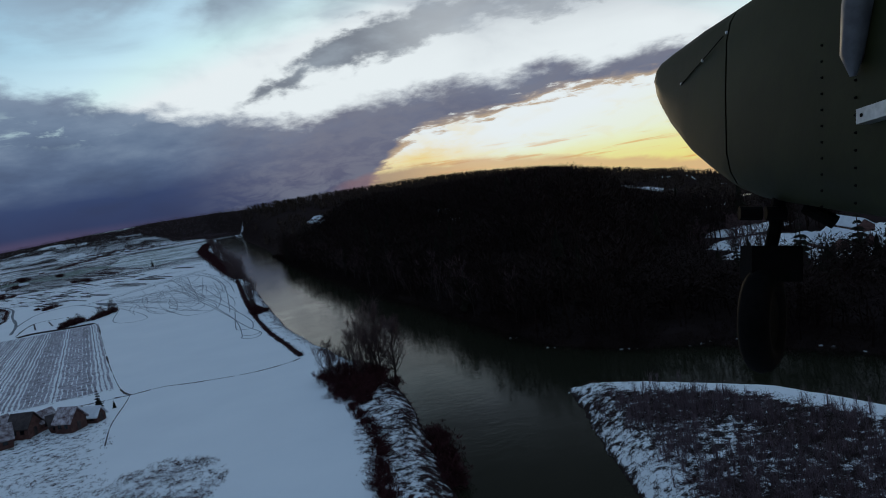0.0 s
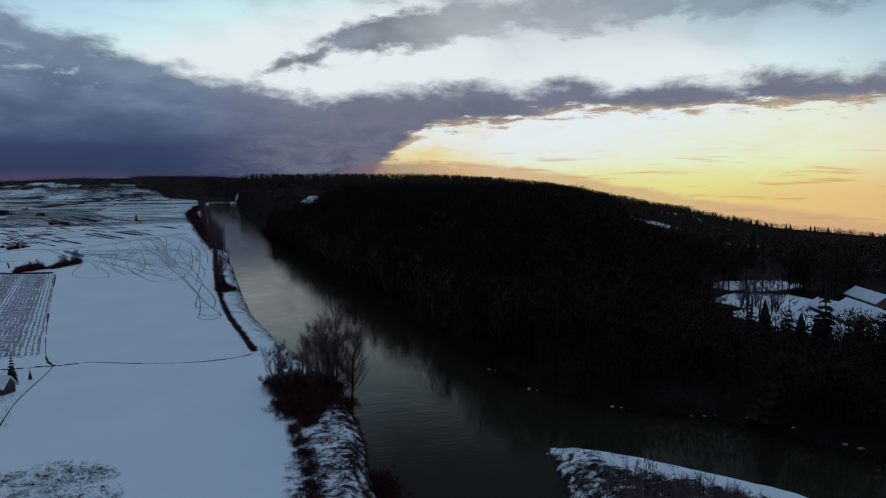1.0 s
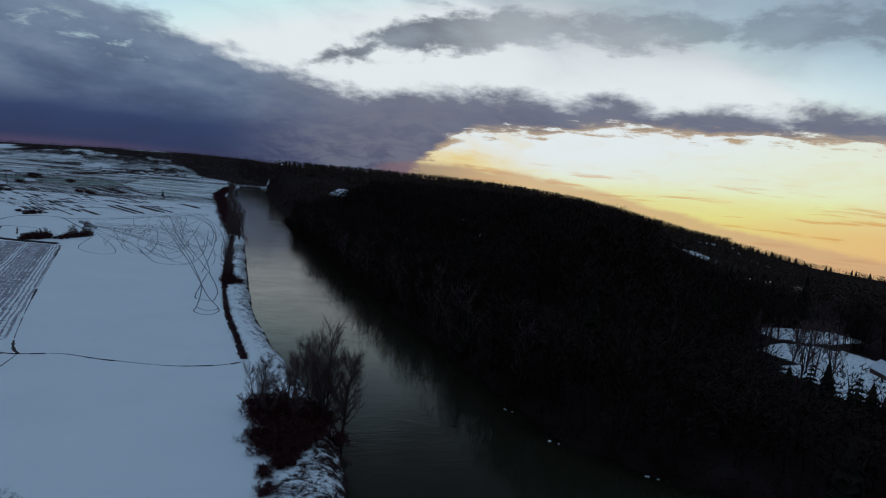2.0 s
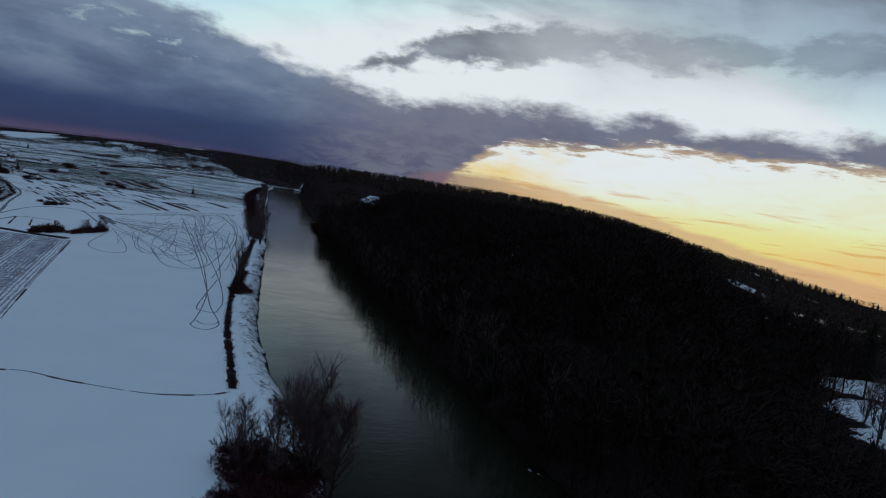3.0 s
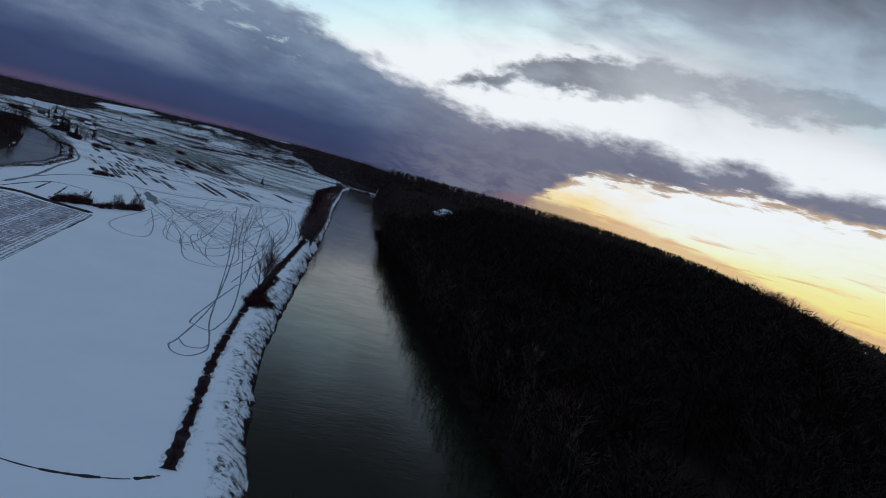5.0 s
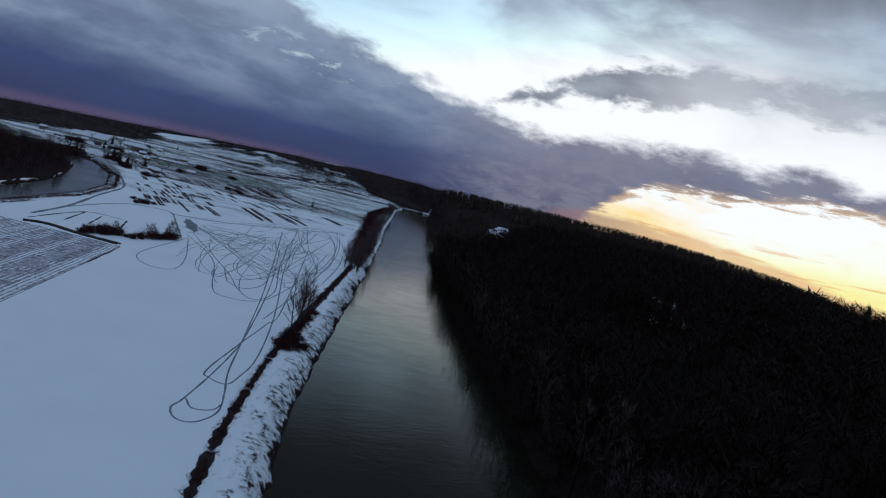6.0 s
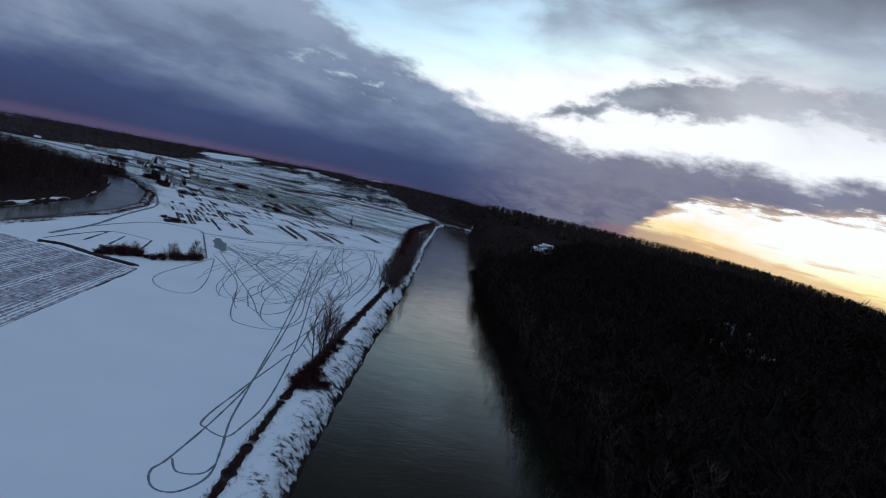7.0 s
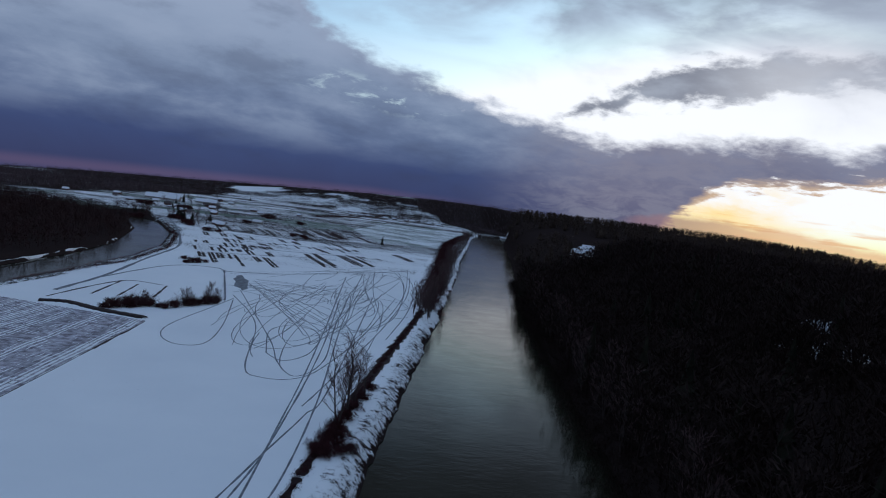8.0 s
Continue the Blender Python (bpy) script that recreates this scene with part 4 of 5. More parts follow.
for line in ([(-52.5, 458), (-68, 456), (-70, 408)], [(-62.8, 422), (-68, 456)], [(-55, 425), (-60, 452)], [(-45, 430), (-51, 457)]):
    ribbon(paths, rounded(line, 10), 0.9, 0.06, 0.5, track_rng)
tagged(new("field_paths", paths.mesh("field_paths", DARK_SOIL)), "bare earth lines between the snowy fields", "path", kind="structure")
rim_line = rounded(WEST_RIVER[:8], 16)
d = np.gradient(rim_line, axis=0)
d /= np.linalg.norm(d, axis=1)[:, None]
rim_line = rim_line + np.stack([-d[:, 1], d[:, 0]], 1) * 14.6
beach, at = Shape(), 0
while at < len(rim_line) - 8:
    n = int(track_rng.integers(5, 18))
    ribbon(beach, rim_line[at : at + n + 1], float(track_rng.uniform(0.6, 1.2)), 0.12, 0.4, track_rng)
    at += n + int(track_rng.integers(0, 3))
tagged(new("snowy_beach", beach.mesh("snowy_beach", SNOW)), "thin line of snow along the wooded island's waterline", "riverbank", kind="structure")
ditch = Shape()
ditch_line = rounded(DITCH[:9], 22)
at = 0
while at < len(ditch_line) - 4:
    n = int(track_rng.integers(4, 15))
    y = float(ditch_line[at][1])
    ribbon(ditch, ditch_line[at : at + n + 1], (1.7 if y < 310 else 3.0) * float(track_rng.uniform(0.8, 1.2)), 0.07, 0.45, track_rng)
    at += n + (1 if y < 310 and track_rng.uniform() < 0.25 else 0)
tagged(new("ditch", ditch.mesh("ditch", DARK_SOIL)), "dark wet ditch along the field's edge", "ditch", kind="structure")
lane = Shape()
ribbon(lane, rounded([(-74, 420), (-79, 470), (-90, 529), (-101, 599), (-120, 655), (-138, 700), (-172, 780), (-205, 850)], 12), 1.7, 0.14, 0.3, track_rng)
for line in ([(-77, 456), (-73, 517), (-56, 530), (-48, 520)], [(-50, 520), (-36, 529), (-20, 544), (-2, 576), (18, 606), (32, 633)], [(-49, 522), (-33, 472), (-24, 443)], [(-80, 594), (-57, 613), (-39, 632), (-14, 645)], [(-96, 640), (-70, 652), (-30, 672), (10, 690)],
             [(-110, 690), (-84, 700), (-30, 728)], [(-123, 740), (-80, 760), (-20, 790)], [(-150, 800), (-66, 803), (-38, 816)], [(-164, 959), (-100, 985), (-40, 1010)], [(-220, 960), (-164, 1061), (-145, 1400)]):
    ribbon(lane, rounded(line, 10), 0.7, 0.12, 0.5, track_rng)
tagged(new("farm_lanes", lane.mesh("farm_lanes", PRESSED)), "grey trodden lanes between plots and river bend", "path", kind="structure")

# the ploughed field: one ridge of turned soil after another
field = thing("ploughed_field", "ploughed field with dark furrows showing through snow", "field")
tagged(field, kind="structure")
for i in range(54):
    f = i / 53
    a, b = np.array([-17.3 - 73 * f, 218 + 7 * f]), np.array([-31.6 - 62 * f, 391 + 10 * f])
    t = np.linspace(0, 1, 90)[:, None]
    line = a + (b - a) * t + np.stack([0.25 * wave(np.arange(90) * 4.0, np.full(90, i * 5.0), 11), np.zeros(90)], 1)
    sh = Shape()
    ribbon(sh, line, float(track_rng.choice([0.5, 0.8, 1.0, 1.3])), 0.08, 0.45, track_rng)
    part("furrow", sh, TILLED, field)

# planting beds further out, in rows across the plain
U, V = np.array([0.37, -0.93]), np.array([0.93, 0.37])
BEDS = [((-35, 653), 62, 3.0), ((-29, 655), 62, 2.4), ((-37, 660), 74, 3.6), ((-32.5, 668), 76, 3.6), ((-17, 682), 69, 7.0), ((-10, 688), 67, 3.6), ((17, 750), 48, 7.0), ((-73, 828), 46, 9.0), ((-80, 925), 110, 10.0), ((-66, 930), 90, 10.0), ((-43, 938), 95, 4.0), ((-90, 900), 70, 12.0)]
bed_rng = np.random.default_rng(29)
for u0, ln, v0, v1, share in [(0, 54, 0, 46, 0.8), (-60, 28, -2, 48, 0.8), (-93, 32, 0, 52, 0.7), (-131, 30, 6, 80, 0.4), (-172, 30, 10, 70, 0.45), (-240, 60, 24, 80, 0.5)]:
    v = v0
    while v < v1:
        wd = float(bed_rng.choice([1.8, 2.6, 3.6, 4.4]))
        if bed_rng.uniform() < share:
            q = np.array([-64.0, 540.0]) + U * (u0 - ln) + V * v
            BEDS.append(((float(q[0]), float(q[1])), float(ln * bed_rng.choice([0.5, 0.9, 1.0, 1.0])), wd))
        v += wd + float(bed_rng.choice([1.0, 1.7, 2.6]))
for k in range(90):
    x, y = bed_rng.uniform(-150, 10), bed_rng.uniform(640, 1010)
    if x > -0.42 * (y - 560) - 66 and wetness(x, y) < -6 and not green_field(np.array(x), np.array(y)):
        BEDS.append(((float(x), float(y)), float(bed_rng.uniform(8, 30)), float(bed_rng.choice([1.8, 2.6, 4.0]))))
for (x, y), ln, wd in BEDS:
    bed = thing("planting_bed", "long dark planting bed cleared of snow", "field bed", "planting beds")
    rows_n = max(1, int(wd / 1.8))
    for k in range(rows_n):
        o = np.array([x, y]) + V * (wd * (k + 0.5) / rows_n - wd / 2)
        line = o + U * np.linspace(0, ln * track_rng.uniform(0.8, 1.0), 25)[:, None]
        sh = Shape()
        at = 0
        while at < 22:
            n = int(track_rng.integers(3, 12))
            ribbon(sh, line[at : at + n + 1], float(track_rng.uniform(1.4, 2.1)), 0.18, 0.4, track_rng)
            at += n + (1 if track_rng.uniform() < 0.2 else 0)
        part("soil_ridge", sh, DARK_SOIL, bed)

# hedges, bushes and banks round the farm track
farm_bank = Shape()
ribbon(farm_bank, rounded([(-68, 400.5), (-60.5, 403), (-47.2, 397.8), (-33, 394.6)], 16), 3.3, 0.5, 0.35, track_rng)
tagged(new("earth_bank", farm_bank.mesh("earth_bank", DARK_SOIL)), "bare earth bank along the farm track", "earth bank", kind="structure")
far_hedges = strew([(-67, 401), (-60, 403.5), (-47, 398), (-33, 395)], 0.12, 0.5, 0.5, 1.0) + strew([(-50, 526), (-36, 480), (-23, 439)], 0.35, 0.12, 0.25, 0.55)
far_hedges += strew([(-44, 962), (-13, 845), (16, 863), (45, 882)], 0.7, 0.8, 0.8, 1.6) + strew([(-142, 1283), (-126, 1408), (-94, 1473)], 0.6, 4, 2.5, 5.0) + strew([(-131, 1800), (-60, 1900), (0, 1900)], 0.8, 5, 3, 6)
far_hedges += strew([(-100, 420), (-95, 470), (-101, 545), (-116, 610), (-150, 705), (-200, 805)], 0.5, 1.5, 0.6, 1.4) + strew([(-123, 420), (-125, 480), (-132, 560), (-146, 630)], 0.5, 1.0, 0.5, 1.2)
far_hedges += strew([(-88, 960), (-60, 940), (-40, 840)], 0.5, 4, 1.2, 2.6) + strew([(-180, 1090), (-120, 1120), (-60, 1180)], 0.9, 5, 1.2, 2.4)
far_hedges += strew([(-44, 190), (-36, 184), (-28, 183), (-22, 181)], 0.35, 1.6, 0.4, 1.1) + strew([(-76, 548), (-70, 552)], 0.12, 2.2, 0.8, 1.7) + strew([(-160, 1050), (-120, 1065)], 0.5, 4, 1, 2.2) + strew([(-240, 1100), (-330, 1330)], 0.5, 9, 1.5, 4.0)
far_hedges += strew([(-200, 870), (-150, 905), (-100, 935)], 0.6, 2.5, 0.8, 1.8) + strew([(-150, 1150), (-40, 1195), (60, 1235)], 0.8, 1.5, 0.8, 1.8) + strew([(-320, 1000), (-240, 1040), (-170, 1085)], 0.6, 3, 1, 2.4) + strew([(-210, 1330), (-60, 1390), (90, 1440)], 0.9, 2.5, 1.2, 3.0)
far_hedges += strew([(-95, 428), (-92.5, 458), (-91, 507), (-102, 587), (-129, 673), (-177, 775), (-222, 816)], 0.16, 0.8, 0.6, 1.3)
stuff("far_hedge", scatter(far_tufts, far_hedges, hrng), BRUSH, "dark hedges and scrub between snowy plots", "hedge")
bush_meshes = [bush(rng, 3.2, 44, 0.8).mesh("shrub", TWIG) for _ in range(3)]
for i, (x, y, k) in enumerate([(-48, 403, 1.3), (-46.5, 407, 1.5), (-44.5, 411, 1.7), (-43, 410, 1.5), (-41.5, 414, 1.8), (-39.5, 415, 1.4), (-34.5, 414, 1.1), (-32.5, 418, 1.5), (-30.5, 423, 2.0), (-29, 426, 1.4), (-26.5, 431, 2.1), (-25, 434, 1.6), (-71, 536, 1.3), (-68.5, 541, 1.5), (42, 190, 0.6), (40.5, 195, 0.5)]):
    ob = tagged(new("shrub", bush_meshes[i % 3]), "leafless brown shrub in the snow by the farm track", "shrub", "shrubs by the farm track")
    ob.matrix_basis = Matrix.Translation((x, y, float(ground(x, y)) - 0.15)) @ Matrix.Rotation(i * 1.3, 4, "Z") @ Matrix.Scale(k * 0.8, 4)
stuff("shrub_growth", scatter(lumps, [(x, y, float(ground(x, y)) - 0.3, k * 0.85, k * 0.85) for x, y, k in [(-49, 402, 0.9), (-47, 404, 1.5), (-45, 409, 1.6), (-43.5, 408, 1.4), (-42, 412, 1.6), (-40, 414, 1.3), (-37, 414, 0.7), (-34.5, 413, 1.0), (-33, 417, 1.3), (-30.5, 423, 1.5), (-28.5, 427, 1.2), (-26.5, 431, 1.5), (-25, 435, 1.3), (-70, 538, 1.3), (-68, 541, 1.1), (-72, 534, 0.9), (-78, 548, 1.0), (-66, 545, 0.9)]], hrng), BRUSH, "dense undergrowth round the farm shrubs", "thicket")

farm_rows = [(x, y, float(ground(x, y)) - 0.3, k, 1.6 * k) for x, y, k in [(-163, 786, 1.9), (-158, 779, 1.5), (-167, 800, 1.6), (-190, 831, 2.0), (-196, 838, 1.4), (-226, 836, 2.2), (-233, 842, 1.6), (-131, 741, 1.5), (-124, 747, 1.1), (-158, 1047, 2.6), (-77, 807, 1.3), (-70, 812, 1.0), (-64, 795, 1.2), (-245, 1010, 2.4), (-255, 1018, 2.0), (-290, 1008, 2.4), (-302, 1014, 2.0), (-145, 900, 1.6), (-110, 1000, 1.8)]]
stuff("farm_thicket", scatter(lumps, farm_rows, hrng), BRUSH, "dark thickets round the far farmsteads", "thicket")

# dead weeds standing in round tufts through the snow of the rough ground
weeds = []
while len(weeds) < 2600:
    k = len(weeds) % 6
    if k < 2:
        a, q = hrng.uniform(0, 6.283), math.sqrt(hrng.uniform(0, 1))
        x, y = -6 + 11 * q * math.cos(a), 126 + 14 * q * math.sin(a)
    elif k < 4:
        x, y = hrng.uniform(-60, -15), hrng.uniform(128, 182)
    else:
        y = hrng.uniform(30, 121)
        x = float(along([(b, a) for a, b in SPIT[:6]], y)) + 2 + abs(hrng.normal(0, 7))
    if hrng.uniform() < 0.55 + 0.45 * float(wave(x, y, 4.0, 2.0)):
        g = hrng.uniform(0.3, 0.9)
        weeds.append((x, y, -0.1, g, g * hrng.uniform(0.9, 1.3)))
stuff("weed_tufts", scatter(tussocks, on_ground(weeds), hrng), BRUSH, "dark dead weeds standing out of thin snow", "weeds")

for i, (x, y, k) in enumerate([(-31, 421, 0.55), (-29.5, 425, 0.5), (-26.5, 431, 0.6), (-25.5, 436, 0.45), (-44, 410, 0.4), (-41, 414, 0.4)]):
    plant_tree("alder_tree", small[i % 3], (BARK, TWIG), "small leafless tree above the farm track's shrubs", "tree", "trees by the farm track", x, y, 0.1, i * 1.4, k)

# ---- houses and sheds ----
WALL = material("weathered_wall", (0.070, 0.034, 0.030), (0.17, 0.095, 0.085), 0.85, 0.8, 8, 0.3, vary=0.25)
PALE = material("pale_wall", (0.28, 0.28, 0.28), (0.45, 0.44, 0.43), 0.8, 0.8, 8, 0.2, vary=0.2)
ROOF_SNOW = material("roof_snow", (0.62, 0.66, 0.72), (0.78, 0.81, 0.86), 0.8, 0.5, 8, 0.4, vary=0.08)
ROOF_PATCHY = material("roof_with_thin_snow", (0.055, 0.020, 0.022), (0.55, 0.52, 0.56), 0.85, 0.9, 5, 0.4, vary=0.2)
ROOF_DARK = material("dark_roof", (0.035, 0.028, 0.030), (0.11, 0.085, 0.085), 0.75, 0.7, 8, 0.4, vary=0.3)
PANE = material("window_pane", (0.010, 0.012, 0.016), (0.025, 0.028, 0.034), 0.15, 2.0, 4, 0.02, spec=0.5)
STONE = material("river_stone", (0.07, 0.065, 0.062), (0.20, 0.19, 0.18), 0.85, 1.5, 8, 0.6, vary=0.3)


def house(x, y, w, d, h, turn, wall, roof, label, category="house", group="", windows=2, chimney=True, pitch=0.36):
    """Walls with gables, an overhanging roof in two slopes, windows, a door and a chimney."""
    m = Matrix.Translation((x, y, float(ground(x, y)) - 0.3)) @ Matrix.Rotation(radians(turn), 4, "Z")
    ob = thing(category.replace(" ", "_"), label, category, group, m)
    a, b, r = w / 2, d / 2, h + d * pitch
    sh = Shape()
    sh.add([(-a, -b, 0), (a, -b, 0), (a, b, 0), (-a, b, 0), (-a, -b, h), (a, -b, h), (a, b, h), (-a, b, h), (-a, 0, r), (a, 0, r)],
           [(0, 1, 5, 4), (2, 3, 7, 6), (1, 2, 6, 9, 5), (3, 0, 4, 8, 7), (3, 2, 1, 0)])
    part("wall", sh, wall, ob)
    o, t, k = 0.5, 0.28, (r - h) / b
    for s in (-1, 1):
        sh = Shape()
        e = s * (b + o)
        z0, z1 = h - o * k + 0.04, r + 0.04
        v = [(-a - o, e, z0), (a + o, e, z0), (a + o, 0, z1), (-a - o, 0, z1), (-a - o, e, z0 + t), (a + o, e, z0 + t), (a + o, 0, z1 + t), (-a - o, 0, z1 + t)]
        sh.add(v, [(0, 1, 2, 3), (4, 7, 6, 5), (0, 4, 5, 1), (1, 5, 6, 2), (2, 6, 7, 3), (3, 7, 4, 0)])
        part("roof", sh, roof, ob)
    for s in (-1, 1):
        for i in range(windows):
            px = -a + w * (i + 0.7) / (windows + 0.4)
            part("window", Shape().box((px - 0.5, s * b - 0.06, h * 0.45), (px + 0.5, s * b + 0.06, h * 0.45 + 1.2)), PANE, ob)
    part("door", Shape().box((a - 0.05, -0.5, 0.3), (a + 0.06, 0.5, 2.35)), ROOF_DARK, ob)
    if chimney:
        part("chimney", Shape().box((a * 0.4, 0.3, h), (a * 0.4 + 0.7, 1.0, r + 0.9)), WALL, ob)
    return ob


for x, y, w, d, h, turn, roof, lab in [(-40.5, 192, 5, 4, 2.0, 35, ROOF_PATCHY, "brown farm shed with thin snow on its roof"), (-34.2, 187.8, 5, 4.4, 2.2, -30, ROOF_DARK, "brown farmhouse with a dark roof in rough snow"), (-30.6, 191, 4, 3.4, 1.8, 40, ROOF_PATCHY, "small brown shed under a patchy snow roof"),
                                       (-24.2, 182.6, 4.6, 4.2, 2.2, -40, ROOF_PATCHY, "reddish-brown barn beside the snowy field"), (-20.0, 185.8, 5, 2.8, 1.5, -35, ROOF_SNOW, "low shed with a thick snow-covered roof"), (-38.5, 182, 5, 4.2, 2.0, 10, ROOF_PATCHY, "dark brown barn at the rough field's edge"), (-27.4, 186.0, 3.4, 3.0, 1.6, 15, ROOF_DARK, "little dark shed between the brown barns")]:
    house(x, y, w, d * 1.1, h * 1.35, turn, WALL, roof, lab, "shed", "farm sheds", 2, False, 0.55)
plant_tree("fir_tree", fir_shapes[0], (BARK, NEEDLE), "small dark conifer beside the farm sheds", "tree", "", -18.8, 193, 0.1, 0.3, 0.42)
plant_tree("fir_tree", fir_shapes[1], (BARK, NEEDLE), "very small conifer at the field corner", "tree", "", -15.6, 194.5, 0.1, 1.3, 0.2)
for x, y, w, d, h, turn, lab in [(213, 177, 30, 6, 2.0, 62, "long low greenhouse with a snowy roof in the yard"), (222, 173, 30, 6, 2.0, 62, "long low greenhouse between fir trees and yard"), (246, 190, 22, 7, 2.6, 62, "long shed with a snow-covered roof in the yard")]:
    house(x, y, w, d, h, turn, WALL, ROOF_SNOW, lab, "greenhouse", "yard buildings", 5, False)
for x, y, turn in [(177, 800, 20), (184, 818, -15), (193, 690, 30), (170, 786, 10), (160, 384, 25)]:
    house(x, y, 10, 7, 3.0, turn, WALL, ROOF_SNOW, "house with a snowy roof in a clearing of the wooded hill", "house", "hillside houses")
town = np.random.default_rng(17)
for x, y, w, d, turn in [(-345, 1190, 46, 14, 8), (-372, 1290, 40, 12, -6), (-300, 1240, 30, 11, 12)]:
    house(x, y, w, d, 3.4, turn, PALE, ROOF_SNOW, "long pale hall with a snowy roof beyond the river bend", "hall", "village halls", 6, False)
for i, (x, y) in enumerate([(-138, 919), (-143, 812), (-150, 826), (-212, 930), (-232, 962), (-205, 985), (-260, 1040), (-288, 1062), (-245, 1100), (-318, 1100), (-335, 1060), (-270, 1160), (-190, 1130), (-215, 1190), (-160, 1240), (-380, 1120), (-405, 1180), (-430, 1090), (-290, 1330), (-330, 1400),
                            (-136, 1640), (-120, 1655), (-100, 1650), (-84, 1668), (-66, 1660), (-48, 1672), (-22, 1665), (4, 1660), (24, 1672), (46, 1650)]):
    house(x, y, town.uniform(6, 9.5), town.uniform(5, 6.2), town.uniform(2.2, 3.0), town.uniform(-30, 30), (PALE, WALL, WALL)[i % 3], (ROOF_SNOW, ROOF_SNOW, ROOF_SNOW, ROOF_DARK)[i % 4], "village house by the far river bend in snow", "house", "village houses")
for i, (x, y, k) in enumerate([(-184, 833, 1.0), (-188, 838, 0.85), (-194, 847, 0.9), (-179, 842, 0.7), (-221, 951, 0.8), (-241, 863, 0.5), (-237, 870, 0.6), (-290, 1002, 0.6), (-168, 859, 0.6), (-345, 1644, 0.8), (-300, 1120, 0.7), (-312, 1180, 0.8), (-262, 1010, 0.6), (-225, 1060, 0.5)]):
    plant_tree("fir_tree", fir_shapes[i % 3], (BARK, NEEDLE), "dark conifer among the village houses", "tree", "village trees", x, y, 0.2, i, k)
for i in range(60):
    t = town.uniform(0, 1) ** 1.2
    x, y = -150 - 250 * t + town.normal(0, 30), 800 + 620 * t + town.normal(0, 45)
    if i > 40:
        x, y = town.uniform(-150, 60), town.uniform(1560, 1760)
    if to_line(np.array(x), np.array(y), WEST_RIVER) < 20:
        continue
    plant_tree("bank_tree", grove[2 + i % 2], (BARK, TWIG), "leafless tree among the village houses", "tree", "village trees", x, y, 0.2, i, town.uniform(0.6, 1.1))

# ---- stones at the far waterline ----
def stone(r, k):
    bm = bmesh.new()
    bmesh.ops.create_icosphere(bm, subdivisions=2, radius=k)
    for v in bm.verts:
        v.co *= 1 + 0.28 * noise.noise(v.co * (1.3 / k) + Vector((r, 2 * r, 0)))
        v.co.z *= 0.6
    me = bpy.data.meshes.new("boulder")
    bm.to_mesh(me)
    bm.free()
    return me


stone_meshes = []
for k in range(3):
    me = stone(k * 3.1, 1.0)
    me.materials.append(STONE)
    me.materials.append(ROOF_SNOW)
    for p in me.polygons:
        p.material_index = 1 if p.normal.z > 0.55 and p.center.z > 0.2 else 0
    stone_meshes.append(me)
for i, (x, y, k) in enumerate([(86.2, 173, 0.9), (87.2, 171.5, 0.6), (87.0, 154.6, 0.9), (88.2, 153.2, 0.6), (96.8, 137.2, 0.9), (98.2, 136, 0.7), (99.5, 134.8, 0.5), (108, 126.4, 0.8), (110.2, 125.2, 1.0), (111.8, 124, 0.6), (115, 119, 0.9), (116.4, 116.5, 1.1), (117.6, 113.8, 0.8), (118.4, 111.5, 1.0), (121.0, 103, 1.0), (121.8, 100.4, 1.2), (122.6, 98, 0.8), (123.3, 95, 1.0), (73, 122, 0.6), (71.2, 120.5, 0.5)]):
    ob = tagged(new("boulder", stone_meshes[i % 3]), "snow-capped boulder at the dark waterline", "rock", "boulders at the waterline")
    ob.matrix_basis = Matrix.Translation((x, y, max(float(ground(x, y)), WATER) + 0.1 * k)) @ Matrix.Rotation(i * 1.1, 4, "Z") @ Matrix.Diagonal((k * 0.42, k * 0.6, k * 0.4, 1))


# ---- the model aircraft in flight, at the start of the path ----
OLIVE = material("olive_paint", (0.018, 0.020, 0.006), (0.034, 0.037, 0.013), 0.6, 9.0, 7, 0.12, spec=0.15, far=0.002)
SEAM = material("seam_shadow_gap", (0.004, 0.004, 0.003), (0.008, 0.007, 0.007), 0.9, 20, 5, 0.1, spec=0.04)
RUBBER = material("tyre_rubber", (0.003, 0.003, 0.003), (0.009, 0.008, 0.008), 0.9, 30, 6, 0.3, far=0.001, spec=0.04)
ALLOY = material("bare_alloy", (0.35, 0.35, 0.36), (0.62, 0.62, 0.63), 0.35, 30, 6, 0.1, metal=0.9, far=0.001)
GREY_METAL = material("painted_metal", (0.10, 0.10, 0.105), (0.20, 0.20, 0.21), 0.5, 20, 6, 0.1, metal=0.3, far=0.001)
craft = thing("model_aircraft", "olive-drab model aircraft with landing wheel down, in flight", "model aircraft", "", look(*PATH[0][1:]))
TOP_LINE = [(0.9035, 0.219), (0.9025, 0.228), (0.898, 0.236), (0.888, 0.2415), (0.860, 0.2435), (0.760, 0.2435), (0.640, 0.238), (0.520, 0.242), (0.400, 0.245), (0.240, 0.25)]
LOW_LINE = [(0.9035, 0.208), (0.9025, 0.199), (0.8955, 0.183), (0.882, 0.165), (0.850, 0.138), (0.800, 0.104), (0.740, 0.076), (0.690, 0.055), (0.640, 0.042), (0.560, 0.030), (0.430, 0.0125), (0.240, -0.012)]


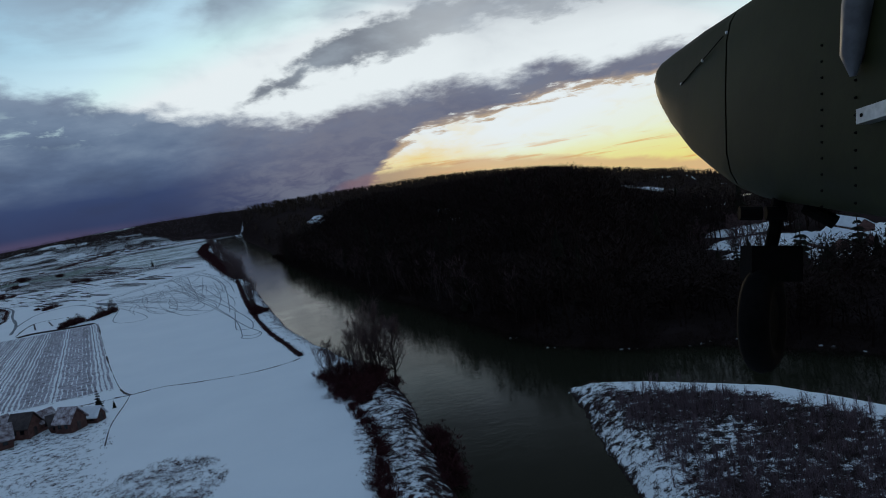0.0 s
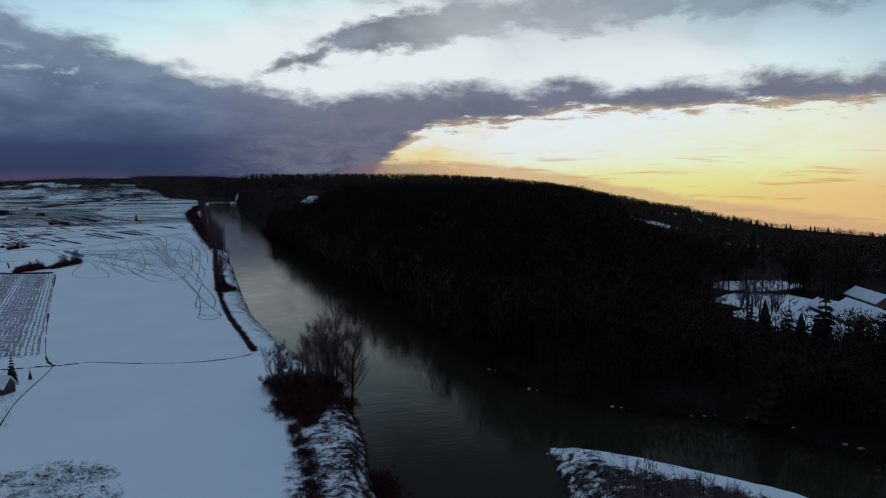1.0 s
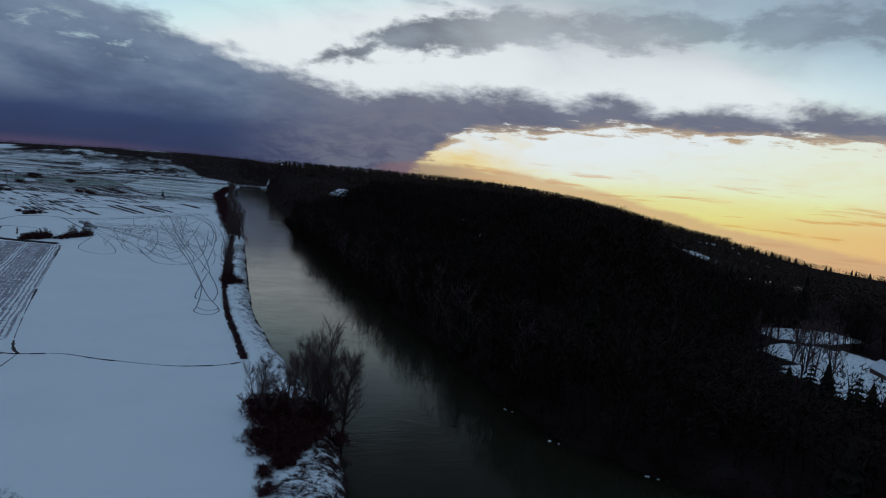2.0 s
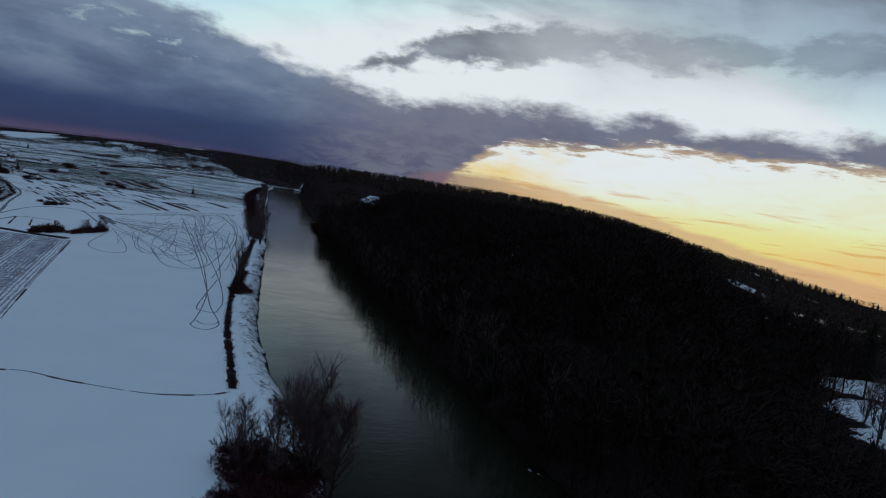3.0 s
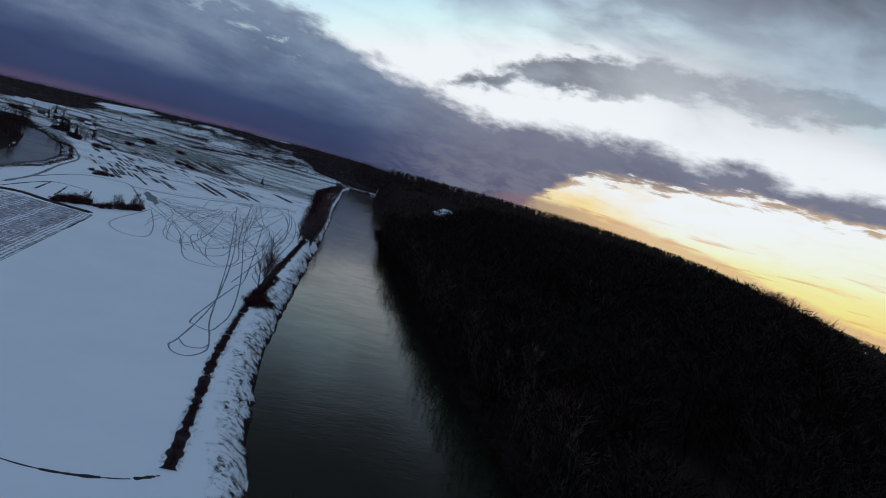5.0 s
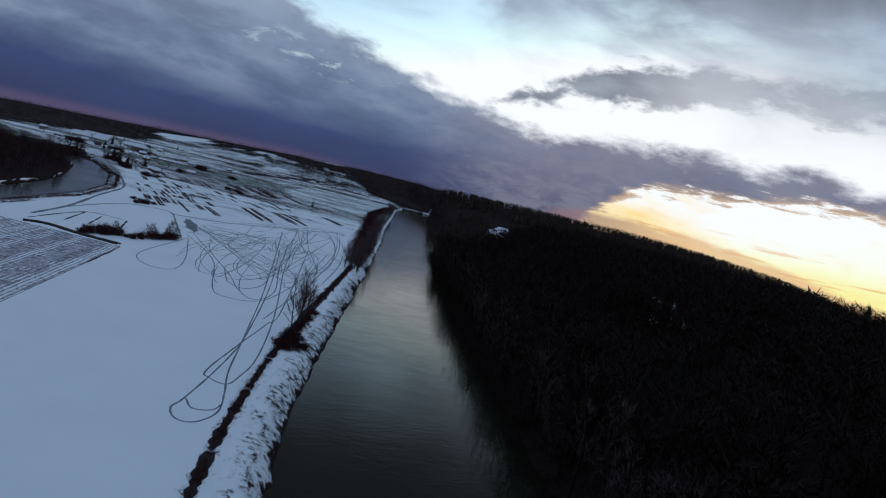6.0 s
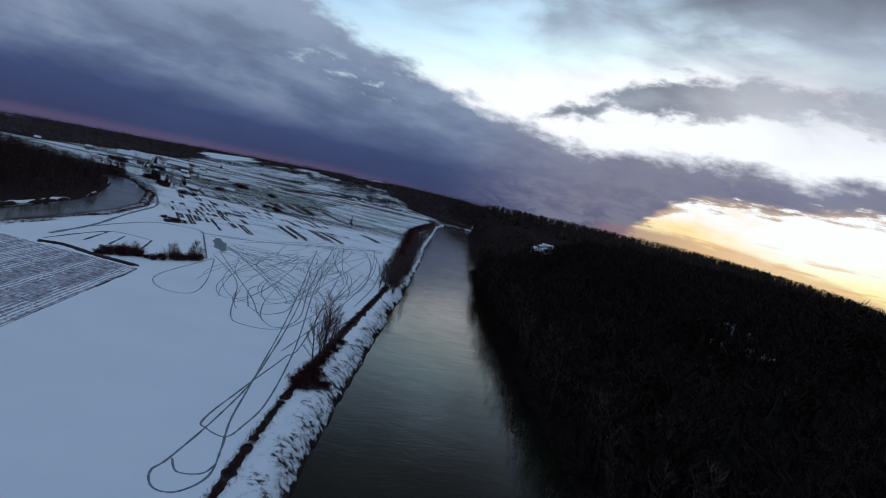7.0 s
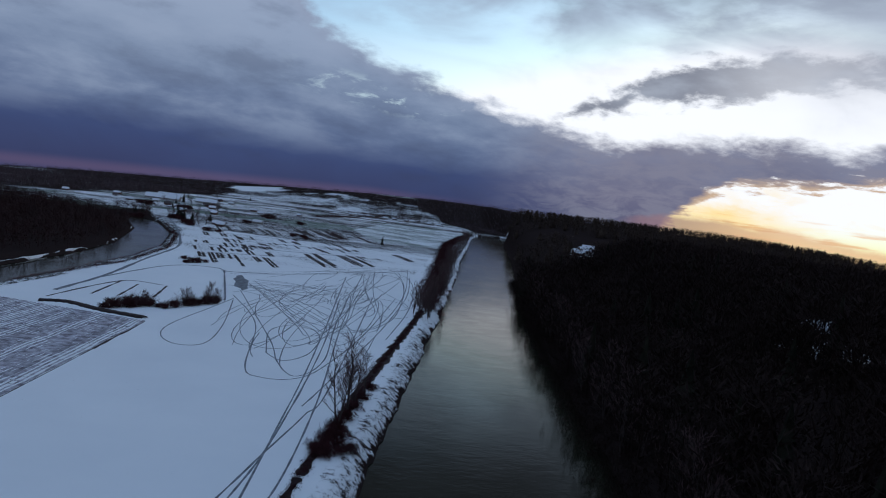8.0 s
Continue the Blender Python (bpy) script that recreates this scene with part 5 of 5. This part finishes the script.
def hull(d0, d1, n=14, thin=0.0):
    """A stretch of the engine nacelle between two depths, rounded along its edges."""
    ds = np.linspace(d1, d0, n)
    ups = np.interp(ds, *np.array(TOP_LINE[::-1]).T)
    lows = np.interp(ds, *np.array(LOW_LINE[::-1]).T)
    sh = Shape()
    m = 22
    rings = []
    for d, u, l in zip(ds, ups, lows):
        a = np.linspace(0, 2 * np.pi, m, endpoint=False)
        h, c = (u - l) / 2 - thin, (u + l) / 2
        k = 0.26
        ring = np.stack([0.27 + 0.11 - (0.11 - thin) * np.sign(np.cos(a)) * np.abs(np.cos(a)) ** k, c + h * np.sign(np.sin(a)) * np.abs(np.sin(a)) ** 0.45, np.full(m, -d)], 1)
        rings.append(ring)
    f = [(i * m + j, i * m + (j + 1) % m, (i + 1) * m + (j + 1) % m, (i + 1) * m + j) for i in range(n - 1) for j in range(m)]
    sh.add(np.concatenate(rings), f)
    return sh.add(rings[0], [tuple(range(m))[::-1]])


part("nose_cowl", hull(0.677, 0.9035, 34), OLIVE, craft, "olive nose cowling", True)
part("nacelle", hull(0.24, 0.6735, 16), OLIVE, craft, "riveted olive side panel", True)
part("panel_gap", hull(0.670, 0.680, 3, 0.0025), SEAM, craft)
for d, n in ((0.503, 11), (0.462, 9)):
    for i in range(n):
        y = 0.03 + 0.0115 * i
        sh = Shape()
        sh.tube([(0.2703, y, -d), (0.2690, y, -d)], [0.0011, 0.0007], 6)
        part("rivet", sh, SEAM, craft)
for d, y in ((0.672, 0.206), (0.735, 0.196), (0.80, 0.187)):
    part("screw", Shape().tube([(0.2705, y, -d), (0.2688, y, -d)], [0.0018, 0.0014], 6), ALLOY, craft)
part("hatch_edge", Shape().tube([(0.2698, 0.205, -0.68), (0.2698, 0.196, -0.735), (0.2698, 0.186, -0.80)], [0.0007] * 3, 4), SEAM, craft)
tab = part("control_horn", Shape().box((0.262, 0.079, -0.448), (0.2705, 0.0885, -0.36)), ALLOY, craft, "pale metal control horn")
part("pin", Shape().tube([(0.2615, 0.0838, -0.442), (0.263, 0.0838, -0.442)], [0.0013, 0.0013], 8), SEAM, tab)
fairing = Shape()
fairing.tube([(0.272, 0.200, -0.445), (0.266, 0.155, -0.452), (0.264, 0.125, -0.456), (0.266, 0.112, -0.458)], [0.012, 0.010, 0.007, 0.002], 8)
part("exhaust_fairing", fairing, GREY_METAL, craft, "grey exhaust fairing", True)
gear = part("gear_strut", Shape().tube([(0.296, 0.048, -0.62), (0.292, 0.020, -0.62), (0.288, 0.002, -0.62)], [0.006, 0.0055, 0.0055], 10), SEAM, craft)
wheel = Shape()
ax = np.array([0.80, 0.0, 0.60])
ax /= np.linalg.norm(ax)
u, w = np.array([0, 1.0, 0]), np.cross(ax, (0, 1.0, 0))
hub = np.array([0.281, -0.062, -0.62])
ring = []
for i in range(28):
    a = 2 * math.pi * i / 28
    for j in range(10):
        b = 2 * math.pi * j / 10
        ring.append(hub + (0.034 + 0.013 * math.cos(b)) * (math.cos(a) * u + math.sin(a) * w) + 0.013 * math.sin(b) * ax)
wheel.add(ring, [(i * 10 + j, i * 10 + (j + 1) % 10, ((i + 1) % 28) * 10 + (j + 1) % 10, ((i + 1) % 28) * 10 + j) for i in range(28) for j in range(10)])
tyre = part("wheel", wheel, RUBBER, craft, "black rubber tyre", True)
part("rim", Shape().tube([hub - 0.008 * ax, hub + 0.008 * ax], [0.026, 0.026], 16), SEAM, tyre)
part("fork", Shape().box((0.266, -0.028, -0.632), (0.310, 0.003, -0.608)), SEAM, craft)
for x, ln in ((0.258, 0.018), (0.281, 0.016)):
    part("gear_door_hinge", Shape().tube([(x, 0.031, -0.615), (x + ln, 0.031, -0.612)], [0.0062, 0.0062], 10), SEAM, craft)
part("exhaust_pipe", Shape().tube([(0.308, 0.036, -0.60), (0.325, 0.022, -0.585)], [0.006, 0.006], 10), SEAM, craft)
